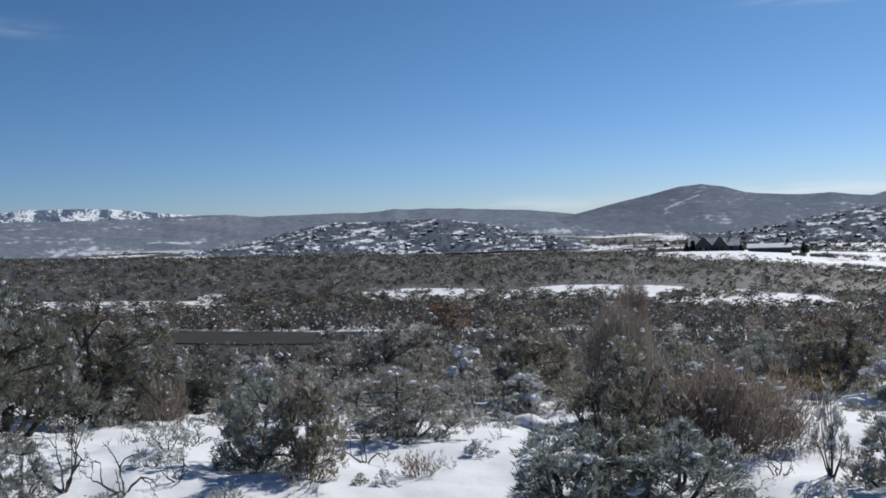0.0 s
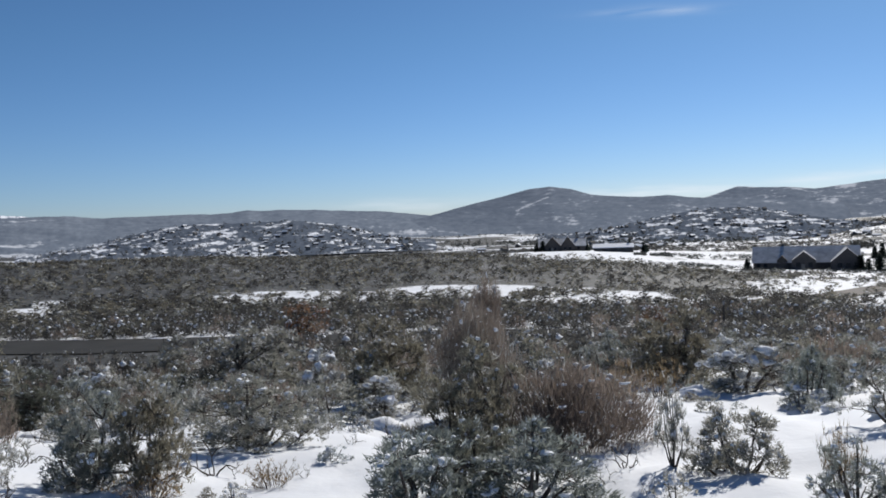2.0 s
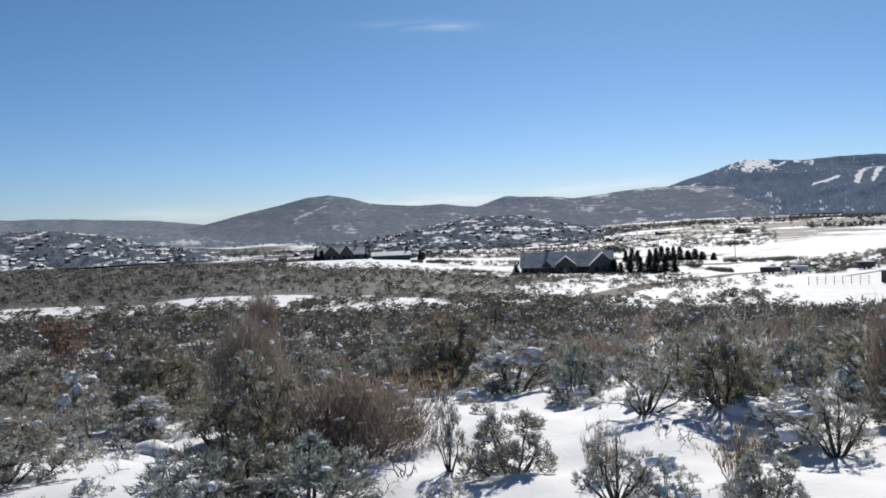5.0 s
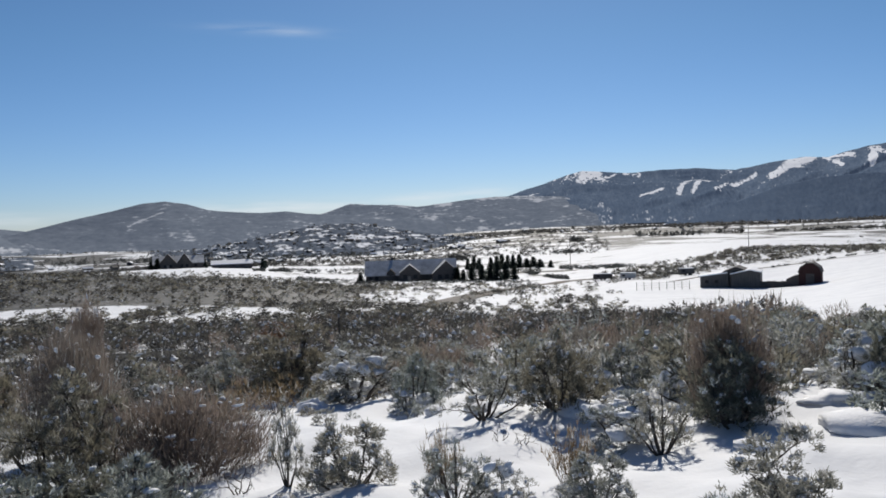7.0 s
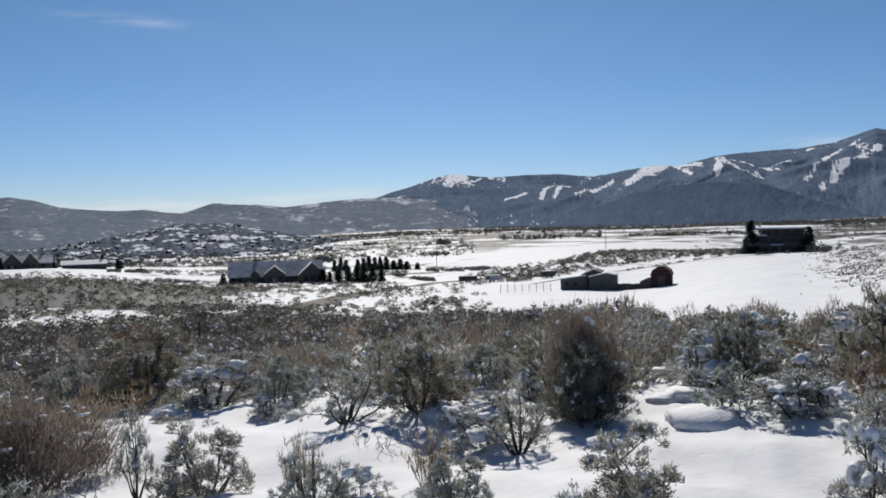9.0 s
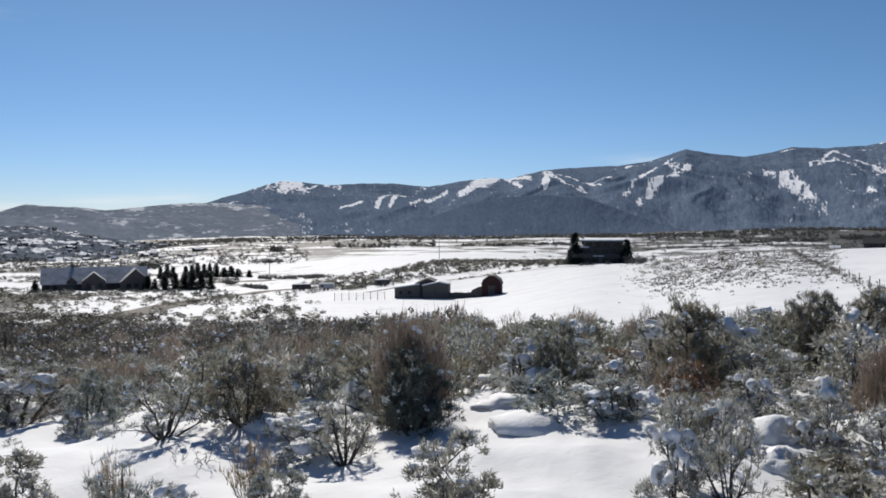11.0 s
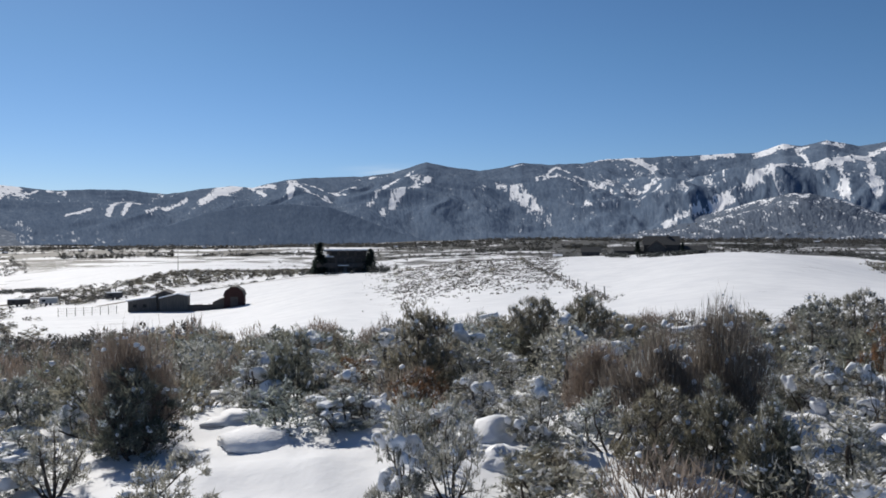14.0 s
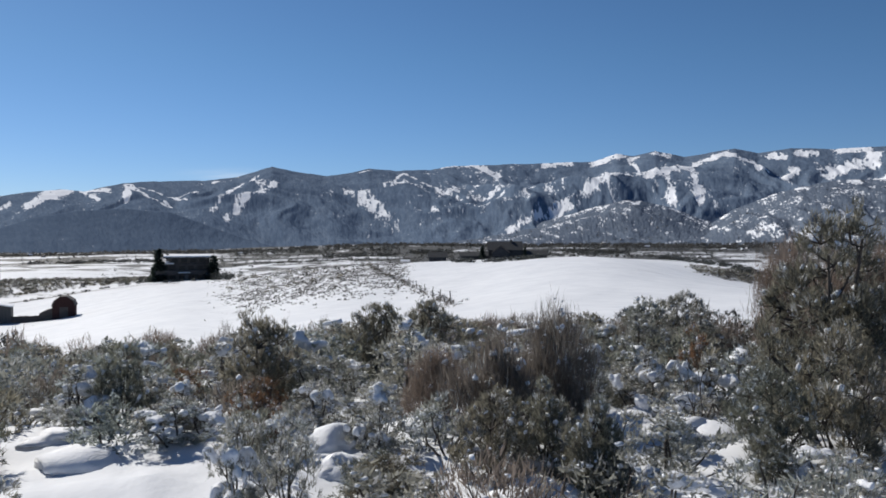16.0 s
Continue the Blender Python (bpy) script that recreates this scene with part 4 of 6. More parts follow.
        bits.append(merged(*heap, 0.021 * (1.0, 0.8, 0.7)[big] if level == 0 else 0.034) if level < 2 else blobs(rng, np.array(centres)[::3], np.array(sizes)[::3] * 1.2, 0.9, ICO1, 0.5))
    return (join_np(twigs) if twigs else None), leaves, join_np(bits), white


LEAF = {"open": M_SAGE, "sage": M_SAGE, "olive": M_OLIVE, "brown": M_BROWN, "straw": M_STRAW, "laden": M_SAGE, "rust": M_RUST}
SHRUB = {
    "sage": ("sagebrush", "grey-green sagebrush with small snow clumps, rooted in snow", "shrub"),
    "open": ("twiggy_sagebrush", "open twiggy sagebrush with frosted tips rising from snow", "shrub"),
    "laden": ("snowy_sagebrush", "sagebrush bowed under thick lumps of snow", "shrub"),
    "olive": ("bitterbrush", "olive-green bitterbrush with snow on its twigs", "shrub"),
    "brown": ("rabbitbrush", "tall brown leafless rabbitbrush with upright thin twigs", "shrub"),
    "rust": ("dry_shrub", "dry twiggy shrub holding rusty brown leaves in snow", "shrub"),
    "bare": ("dead_brush", "bare dark branching dead brush poking out of snow", "shrub"),
    "straw": ("dry_weed", "pale dry weed stalks standing in the snow", "weed"),
}
PROTOS = {}


GEOMETRY = {}
for kind in SHRUB:
    for sort in range(4):
        for level, big in ((0, 0), (0, 1), (0, 2), (1, 0)):
            if (sort < 3 or level) and (kind not in ("bare", "straw") or level == 0):
                GEOMETRY[kind, sort, level, big] = shrub_parts(100 + 13 * sort + 7 * len(kind) + level, kind, level, big)


def shrub_proto(key):
    """The first shrub of a kind, its root at the origin, with twigs, leaves and snow as parts."""
    style, _, level, _ = key
    twigs, leaves, lumps, white = GEOMETRY[key]
    name, label, category = SHRUB[style]
    root = tagged(new(name), label, category, group=("brush near the viewpoint", "brush further down the slope")[level])
    stem = part("stem", mesh_np("stem", *twigs, [M_BARK], True), root)
    if style in ("straw", "bare"):
        stem["kind"] = "stuff"
    if leaves is not None:
        part("foliage", mesh_np("foliage", *leaves, [LEAF[style], M_FROST], slots=white), root)
    part("snow_cover", mesh_np("snow_cover", *lumps, [M_SNOW], True), root, "lumps of fresh snow")["kind"] = "stuff"
    return root


def put_shrub(style, variant, x, y, width, height, turn=0.0, sink=0.04, level=0):
    """Plants a shrub of that width and height on the ground."""
    m = Matrix.LocRotScale((x, y, float(land_xy(x, y)) - sink - (0.11 * height if style in ("sage", "olive", "laden", "brown") else 0)), Euler((0, 0, turn)), (width, width, height * 1.08))
    big = 0 if level else int(width * height > 1.5) + int(width * height > 2.7)
    key = (style, variant, level, big)
    if key not in PROTOS:
        PROTOS[key] = shrub_proto(key)
        PROTOS[key].matrix_basis = m
        return
    copy_thing(PROTOS[key], m).matrix_basis = m


TAKEN = []
# kind, x, y, width, height
MOUNDS = (
    (7.28, 7.23, 0.60, 0.20), (6.83, 1.12, 0.50, 0.37), (7.19, 0.38, 0.66, 0.40), (9.07, -0.40, 0.59, 0.50),
    (9.12, -1.03, 0.48, 0.42), (9.30, -0.17, 0.60, 0.39), (10.28, -0.87, 0.87, 0.39), (8.90, -0.99, 0.40, 0.35), (6.94, 0.49, 0.40, 0.31),
    (8.28, 0.17, 0.32, 0.21), (9.05, 5.51, 0.68, 0.21), (8.54, 2.35, 0.57, 0.40), (7.65, 2.10, 0.41, 0.31),
    (7.67, 15.85, 0.48, 0.30), (7.74, 15.99, 0.59, 0.33), (-5.58, 19.47, 0.83, 0.34), (7.38, -0.51, 0.33, 0.38), (7.31, -0.89, 0.24, 0.30),
    (9.33, 4.22, 0.46, 0.26), (1.22, 21.91, 0.60, 0.37),
)
SPOTS_LEFT_PART = (
    ("olive", -7.84, 14.70, 2.54, 2.60), ("sage", -4.14, 7.93, 0.71, 0.74), ("bare", -3.86, 8.36, 0.76, 0.81),
    ("olive", -7.13, 17.36, 3.19, 2.51), ("bare", -3.18, 8.13, 0.66, 0.50), ("bare", -2.80, 8.58, 0.45, 0.39),
    ("olive", -6.30, 20.91, 1.86, 1.48), ("sage", -2.30, 9.69, 1.13, 1.16), ("laden", -6.01, 26.33, 1.65, 1.46),
    ("open", -4.75, 25.69, 1.42, 1.15), ("olive", -1.61, 9.33, 0.90, 1.05), ("straw", -1.49, 8.66, 0.79, 0.32),
    ("sage", -4.90, 33.69, 2.18, 1.84),
)
SPOTS_MIDDLE_MASS = (
    ("sage", -0.72, 11.80, 1.66, 1.06), ("sage", -1.44, 28.42, 3.09, 2.47), ("straw", -0.35, 9.25, 0.58, 0.33),
    ("bare", -0.02, 9.51, 0.23, 0.16), ("laden", 0.38, 23.94, 1.63, 1.46), ("bare", 0.64, 11.68, 0.31, 0.21),
    ("olive", 2.13, 22.60, 2.39, 2.19), ("laden", 1.83, 19.15, 1.58, 1.01), ("sage", 1.04, 7.89, 1.23, 0.94),
    ("olive", 1.66, 8.33, 0.95, 0.80), ("olive", 2.13, 10.59, 1.49, 1.40), ("brown", 3.19, 15.51, 1.84, 2.40),
)
SPOTS_CENTRE = (
    ("brown", 3.75, 16.86, 0.71, 2.77), ("sage", 2.06, 7.77, 1.38, 0.85), ("brown", 3.15, 9.88, 1.79, 1.09),
    ("sage", 8.29, 22.38, 1.62, 1.62), ("straw", 6.31, 16.76, 1.22, 0.82), ("sage", 10.98, 28.87, 1.24, 1.24),
    ("bare", 3.23, 8.35, 0.54, 0.35), ("straw", 7.93, 18.15, 1.35, 0.88), ("open", 3.57, 7.94, 0.37, 0.84),
    ("olive", 9.77, 21.20, 2.69, 2.06), ("sage", 4.01, 7.49, 0.87, 0.72), ("laden", 8.88, 16.25, 1.98, 1.24),
    ("sage", 11.50, 19.57, 1.84, 1.21), ("sage", 9.02, 14.14, 1.03, 1.12), ("sage", 10.18, 15.17, 0.93, 0.85),
    ("straw", 4.47, 6.63, 0.38, 0.54), ("straw", 4.55, 6.69, 0.32, 0.52), ("open", 4.01, 5.77, 0.62, 0.54),
)
SPOTS_RIGHT_OF_CENTRE = (
    ("open", 6.61, 8.78, 1.11, 0.80), ("bare", 5.78, 7.44, 0.25, 0.23), ("laden", 4.22, 5.43, 0.52, 0.38),
    ("bare", 5.81, 7.07, 0.33, 0.20), ("olive", 7.09, 7.92, 1.00, 0.97), ("straw", 4.99, 5.51, 0.42, 0.51),
    ("straw", 5.12, 5.56, 0.32, 0.48), ("sage", 4.75, 4.95, 0.55, 0.47), ("laden", 7.19, 7.00, 0.80, 0.30),
    ("laden", 6.66, 6.44, 0.94, 0.51), ("sage", 9.27, 8.84, 0.97, 0.84), ("open", 6.49, 5.82, 0.58, 0.67),
    ("laden", 8.76, 7.57, 0.57, 0.61), ("brown", 7.85, 6.05, 1.05, 1.36), ("olive", 7.49, 5.76, 0.95, 0.85),
    ("sage", 5.20, 3.68, 0.80, 0.66), ("sage", 7.93, 4.70, 0.24, 0.16), ("bare", 9.86, 5.80, 0.64, 0.86),
    ("laden", 9.86, 5.75, 0.87, 0.69), ("sage", 8.12, 4.72, 0.18, 0.22), ("laden", 10.42, 6.04, 0.82, 0.70),
)
SPOTS_RIGHT = (
    ("olive", 9.86, 5.22, 0.58, 0.96), ("laden", 10.20, 4.99, 0.74, 0.68), ("laden", 9.14, 4.17, 0.65, 0.52),
    ("laden", 6.60, 2.60, 0.58, 0.73), ("open", 7.57, 2.89, 0.37, 0.63), ("olive", 11.02, 3.92, 0.70, 1.31),
    ("open", 6.60, 2.18, 0.51, 0.73), ("laden", 9.59, 2.85, 0.78, 0.65), ("sage", 11.09, 3.26, 0.90, 0.75),
    ("sage", 8.84, 2.22, 0.59, 0.47), ("olive", 7.26, 1.63, 0.73, 0.37), ("laden", 8.46, 1.88, 0.56, 0.62),
    ("olive", 14.68, 3.26, 1.05, 1.35), ("laden", 10.10, 2.21, 0.75, 0.47), ("olive", 7.09, 1.51, 0.71, 0.39),
)
SPOTS_FAR_RIGHT = (
    ("olive", 16.54, 2.62, 1.23, 1.43), ("brown", 9.48, 1.49, 0.68, 0.87), ("olive", 7.48, 0.73, 0.65, 0.72),
    ("brown", 8.79, 0.76, 1.01, 1.08), ("olive", 7.72, 0.31, 0.60, 0.75), ("brown", 9.59, 0.20, 1.00, 1.28),
    ("olive", 7.20, -0.08, 0.54, 0.78), ("olive", 7.25, -0.13, 0.53, 0.78), ("sage", 11.13, -0.69, 0.79, 0.65),
    ("laden", 10.41, -0.78, 0.68, 0.71), ("sage", 15.32, -1.17, 1.40, 1.00), ("laden", 11.18, -0.96, 0.80, 0.60),
    ("sage", 18.24, -1.62, 1.14, 1.32), ("laden", 8.46, -0.90, 0.44, 0.36), ("laden", 10.32, -1.19, 0.62, 0.68),
    ("sage", 18.16, -2.37, 0.96, 1.44), ("bare", 9.31, -1.26, 0.36, 0.93), ("sage", 16.67, -2.42, 1.32, 1.05),
    ("laden", 11.28, -1.65, 0.81, 0.67), ("olive", 7.82, -1.54, 0.42, 0.49), ("olive", 8.50, -1.73, 0.74, 0.84),
    ("brown", 17.45, -4.24, 1.82, 2.59), ("laden", 7.51, -2.00, 0.86, 0.46), ("olive", 8.92, -2.49, 0.92, 1.28),
    ("olive", 11.92, -3.40, 1.94, 2.50), ("laden", 9.87, -2.84, 0.87, 0.47), ("brown", 13.74, -4.33, 1.60, 2.64),
)


SPOTS_RUSTY = (
    ("laden", 8.49, 3.94, 0.85, 0.42), ("laden", 8.90, 4.25, 0.70, 0.36), ("bare", 8.75, 3.80, 0.55, 0.42),
    ("rust", 9.72, 3.68, 0.57, 0.44),
    ("rust", 11.88, -1.56, 0.58, 0.85),
    ("rust", 10.06, 3.64, 0.62, 0.56),
    ("rust", 11.16, 5.03, 0.55, 0.51),
    ("rust", 8.38, 2.90, 0.34, 0.40),
    ("rust", 0.07, 53.40, 3.21, 2.86),
    ("rust", 20.03, 45.82, 2.34, 2.01),
)


def plant(spots):
    for i, (style, x, y, w, h) in enumerate(spots):
        rng = np.random.default_rng(int(abs(x * 37 + y * 91)))
        if style in ("sage", "olive", "laden"):
            w = max(w, 0.75 * h)
        put_shrub(style, i % 3, x, y, w * 1.12, h * 1.05, rng.uniform(0, 6.28))
        TAKEN.append((x, y, w * 0.42))


for spots in (SPOTS_LEFT_PART, SPOTS_MIDDLE_MASS, SPOTS_CENTRE, SPOTS_RIGHT_OF_CENTRE, SPOTS_RIGHT, SPOTS_FAR_RIGHT, SPOTS_RUSTY):
    plant(spots)


def snow_mound(seed, x, y, width, height):
    """Snow lying thick over crushed brush: one smooth, uneven heap."""
    rng = np.random.default_rng(seed)
    v, f = ICO3
    ph = Vector(rng.uniform(0, 99, 3))
    n = np.array([noise.noise(Vector(p) * 1.3 + ph) + 0.6 * noise.noise(Vector(p) * 2.9 + ph) + 0.25 * noise.noise(Vector(p) * 6.5 + ph) + 0.15 * noise.noise(Vector(p) * 13 + ph) for p in v])
    w = v * (1 + 0.62 * n[:, None]) * np.array([width * 0.52, width * 0.42, height * 0.44])
    ob = new("snow_mound", mesh_np("snow_mound", w, f, [M_SNOW], True))
    ob.matrix_basis = Matrix.LocRotScale((x, y, float(land_xy(x, y))), Euler((0, 0, rng.uniform(0, 6.28))), None)
    tagged(ob, "rounded mound of snow heaped over low brush", "snow mound", group="snow mounds between the shrubs")


for i, (x, y, w, h) in enumerate(MOUNDS):
    snow_mound(500 + i, x, y, w, h)
    TAKEN.append((x, y, w * 0.5))


def small_mounds(count):
    """Snow humps over crushed twigs, thick along the edge of the brush."""
    rng = np.random.default_rng(54)
    kinds = []
    for i in range(6):
        v, f = ICO2
        ph = Vector(rng.uniform(0, 99, 3))
        n = np.array([noise.noise(Vector(p) * 1.4 + ph) + 0.6 * noise.noise(Vector(p) * 3.1 + ph) for p in v])
        kinds.append(mesh_np("snow_hump", v * (1 + 0.5 * n[:, None]) * np.array([0.5, 0.4, 0.4]), f, [M_SNOW], True))
    for _ in range(count):
        az = rng.uniform(-30, 106)
        r = brush_from(az) * rng.uniform(0.72, 1.55)
        x, y = polar(az, r)
        w = rng.uniform(0.3, 0.8)
        ob = new("snow_hump", kinds[int(rng.integers(0, 6))])
        ob.matrix_basis = Matrix.LocRotScale((x, y, float(land_xy(x, y)) + 0.02), Euler((rng.uniform(-0.2, 0.2), 0, rng.uniform(0, 6.28))), (w, w, w * rng.uniform(0.3, 0.6)))
        tagged(ob, "small hump of snow over crushed twigs", "snow mound", group="snow humps along the brush")


def free(x, y, gap):
    return all((x - a) ** 2 + (y - b) ** 2 > (gap + g) ** 2 for a, b, g in TAKEN)


def brush_from(az):
    """Distance at which the closed brush begins."""
    return np.interp(az, (-34, -20, -2, 6, 12, 24, 36, 48, 58, 66, 70, 90, 112), (16, 19, 21, 20, 20, 21, 16, 11.5, 10.5, 9.8, 7.2, 6.8, 6.8))


def brush_to(az):
    """Distance at which the brush on the slope ends."""
    return np.interp(az, (-34, 28, 40, 48, 57, 64, 75, 83, 90, 100, 112), (52, 68, 84, 74, 30, 25, 24, 24.5, 22.5, 26, 27))


def cast(rng, az, r):
    """Which shrub grows there."""
    x, y = polar(az, r)
    n = float(fbm(x / 7 + 60, y / 7 + 60, 61, 2))
    if (az > 60 and r < 15 and rng.uniform() < 0.55) or (az > 8 and r < 19 and rng.uniform() < 0.35):
        return "laden" if rng.uniform() < 0.7 else "open"
    p = np.array([0.40, 0.34, 0.14, 0.12] if r < 20 else [0.18, 0.36, 0.38, 0.08]) * np.array([1.3 - n, 0.9, 0.5 + 3.4 * max(n - 0.35, 0), (0.5 + 0.02 * max(az - 30, 0)) * float(smooth(30, 14, r) + 0.1)])
    return str(rng.choice(["sage", "olive", "brown", "laden"], p=p / p.sum()))


def scatter_slope(count):
    rng = np.random.default_rng(51)
    made = 0
    for _ in range(count * 8):
        if made >= count:
            break
        az, r = rng.uniform(-34, 112), math.sqrt(rng.uniform(6.5 ** 2, 32 ** 2))
        if made % 2:
            r = brush_from(az) * rng.uniform(0.9, 2.0)
        if r < brush_from(az) * 0.9 or r > brush_to(az):
            continue
        x, y = polar(az, r)
        w = rng.uniform(0.75, 1.5) * (1.0 if r > 11 else 0.75)
        if not free(x, y, w * 0.24):
            continue
        TAKEN.append((x, y, w * 0.24))
        style = cast(rng, az, r)
        h = w * rng.uniform(0.6, 0.85) * (1.1 if style == "brown" else 1)
        put_shrub(style, int(rng.integers(0, 4)), x, y, w, min(h, 1.15 if r > 11 else 0.6), rng.uniform(0, 6.28), level=1)
        made += 1


scatter_slope(470)


def edge_shrubs(count):
    """Taller shrubs where the brush meets the open snow below."""
    rng = np.random.default_rng(57)
    for _ in range(count):
        az = rng.uniform(30, 108)
        r = brush_to(az) * rng.uniform(0.72, 0.99)
        x, y = polar(az, r)
        w = rng.uniform(0.7, 1.5)
        put_shrub(str(rng.choice(["olive", "brown", "sage"], p=[0.45, 0.4, 0.15])), int(rng.integers(0, 4)), x, y, w, min(w * rng.uniform(0.6, 0.9), 1.0), rng.uniform(0, 6.28), level=1)


edge_shrubs(110)
small_mounds(110)


def scatter_small(count):
    """Low brush and twigs standing singly in the open snow."""
    rng = np.random.default_rng(52)
    made = 0
    for _ in range(count * 10):
        if made >= count:
            break
        az, r = rng.uniform(-30, 104), math.sqrt(rng.uniform(5.0 ** 2, 24 ** 2))
        if r > brush_from(az) * 1.05:
            continue
        x, y = polar(az, r)
        w = rng.uniform(0.28, 0.7) * (0.75 if r < 9 else 1)
        if not free(x, y, w * 0.5) or fbm(x / 2.5 + 9, y / 2.5 + 9, 53, 2) < 0.47:
            continue
        TAKEN.append((x, y, w * 0.4))
        style = str(rng.choice(["open", "sage", "laden", "bare", "olive"], p=[0.34, 0.22, 0.16, 0.16, 0.12]))
        put_shrub(style, int(rng.integers(0, 3)), x, y, w, w * rng.uniform(0.55, 0.9), rng.uniform(0, 6.28), level=0 if style == "bare" else 1)
        made += 1


scatter_small(95)


def scatter_stuff(name, label, level, points, sizes, styles, flatten=1.0, group=""):
    """Uncounted brush: many small shrubs in one mesh."""
    stock = {}
    mats, slots, base = [M_SAGE, M_OLIVE, M_BROWN, M_SNOW, M_FROST, M_SHADE_THICKET], [], 0
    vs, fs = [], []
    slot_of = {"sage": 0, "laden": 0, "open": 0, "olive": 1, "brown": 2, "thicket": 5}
    rng = np.random.default_rng(71)
    for (x, y, z), s, style in zip(points, sizes, styles):
        key = (style, int(rng.integers(0, 4)))
        if key not in stock:
            # the darkened style is the olive shrub with shade in its colour
            _, lv, sn, wh = shrub_parts(900 + key[1] * 11 + len(style), "olive" if style == "thicket" else style, 3 if level == 1 else 2)
            if level >= 3:
                keep = rng.choice(len(lv[1]), {3: 16, 4: 48}[level], replace=False)
                wh = wh[keep] & (level == 4)
                v = lv[0].reshape(-1, 3, 3)[keep]
                mid = v.mean(axis=1, keepdims=True)
                v = mid + (v - mid) * (np.array([4.0, 4.0, 2.4]) if level == 3 else np.array([3.0, 3.0, 1.7]))
                lv = (v.reshape(-1, 3), np.arange(len(keep) * 3).reshape(-1, 3))
                k = 3 if style == "laden" else 1
                sn = (np.concatenate([OCTA[0] * (np.array([0.14, 0.12, 0.07]) if style in ("laden", "sage") else np.array([0.06, 0.05, 0.03])) + np.array([0.12 * g, 0.1 * g, 0.72]) for g in range(k)]), np.concatenate([OCTA[1] + 6 * g for g in range(k)]))
            v, f = join_np([lv, sn])
            stock[key] = (v, f, np.concatenate([np.where(wh, 4, slot_of[style]), np.full(len(sn[1]), 3)]))
        v, f, sl = stock[key]
        a = rng.uniform(0, 6.28)
        w = np.stack([v[:, 0] * np.cos(a) - v[:, 1] * np.sin(a), v[:, 0] * np.sin(a) + v[:, 1] * np.cos(a), v[:, 2] * 0.8 * flatten], 1) * s
        vs.append(w + np.array([x, y, z - 0.05]))
        fs.append(f + base)
        slots.append(sl)
        base += len(v)
    me = mesh_np(name, np.concatenate(vs), np.concatenate(fs), mats, False, None, np.concatenate(slots))
    return tagged(new(name, me), label, "brush", kind="stuff")


def mid_brush():
    rng = np.random.default_rng(72)
    pts, sizes, styles = [], [], []
    while len(pts) < 2900:
        az, r = rng.uniform(-36, 114), math.sqrt(rng.uniform(10 ** 2, 84 ** 2))
        if r < brush_from(az) + 1.5 or (r > brush_to(az) and (az > 44 or r > 80)):
            continue
        if r < 34 and float(fbm(0.34 * r * math.sin(math.radians(az)) + 5, 0.34 * r * math.cos(math.radians(az)) + 5, 55, 2)) < 0.30 + 0.17 * float(smooth(14, 22, az) * smooth(72, 62, az)):
            continue
        if az < 44 and -5 < r - ROAD_R(az) < 4.8:
            continue
        low = -19 < az < -8.5 and -21 < r - ROAD_R(az) < 0
        x, y = polar(az, r)
        pts.append((x, y, float(land_xy(x, y))))
        sizes.append(rng.uniform(0.3, 0.5) if low else (rng.uniform(0.6, 1.15) if r < 29 else rng.uniform(0.9, 1.7)))
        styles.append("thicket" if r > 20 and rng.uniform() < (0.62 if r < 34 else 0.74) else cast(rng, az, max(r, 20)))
    near = [math.hypot(p[0], p[1]) < 30 for p in pts]
    for name, label, level, want in (("near_slope_brush", "low tangled brush filling in between the larger shrubs", 1, True), ("slope_brush", "dense grey-brown sagebrush covering the slope", 2, False)):
        k = [i for i, q in enumerate(near) if q == want]
        scatter_stuff(name, label, level, [pts[i] for i in k], [sizes[i] for i in k], [styles[i] for i in k])


def field_share(az, r):
    """How thickly the far sage field is grown."""
    x, y = polar(az, r)
    n = fbm(x / 14 + 3, y / 14 + 3, 21, 4)
    n2 = fbm(x / 90 + 3, y / 90 + 7, 22, 4)
    left = smooth(37, 25, az + 12 * (n2 - 0.5)) * smooth(70, 80, r) * smooth(400, 330, r + 90 * smooth(8, 18, az))
    band = snow_band(az, r)
    right = smooth(24, 30, az) * smooth(48, 40, az) * smooth(70, 90, r) * smooth(260, 200, r) * (0.2 + 0.8 * smooth(0.5, 0.62, n))
    strip = smooth(45, 49, az) * smooth(65.5, 63.5, az) * smooth(-8, 4, r - np.interp(az, (48.4, 51.0, 55.4, 58.9, 62.5), (243, 246, 296, 319, 313))) * smooth(12, -8, r - np.interp(az, (48.4, 51.8, 55.4, 58.9, 62.5), (321, 332, 440, 634, 811))) * (0.14 + 0.7 * smooth(0.44, 0.56, fbm(x / 5 + 3, y / 5 + 3, 25, 3)))
    knoll = smooth(67, 70, az) * smooth(80, 76, az) * smooth(150, 190, r) * smooth(330, 290, r) * 0.16
    beyond = smooth(98, 100.5, az) * smooth(185, 205, r) * smooth(420, 340, r) * 0.8
    return np.clip(beyond + left * (1 - 0.97 * band * smooth(0.60, 0.52, fbm(x / 4.5 + 3, y / 4.5 + 3, 26, 3))) + 0.85 * right + strip + knoll, 0, 1)


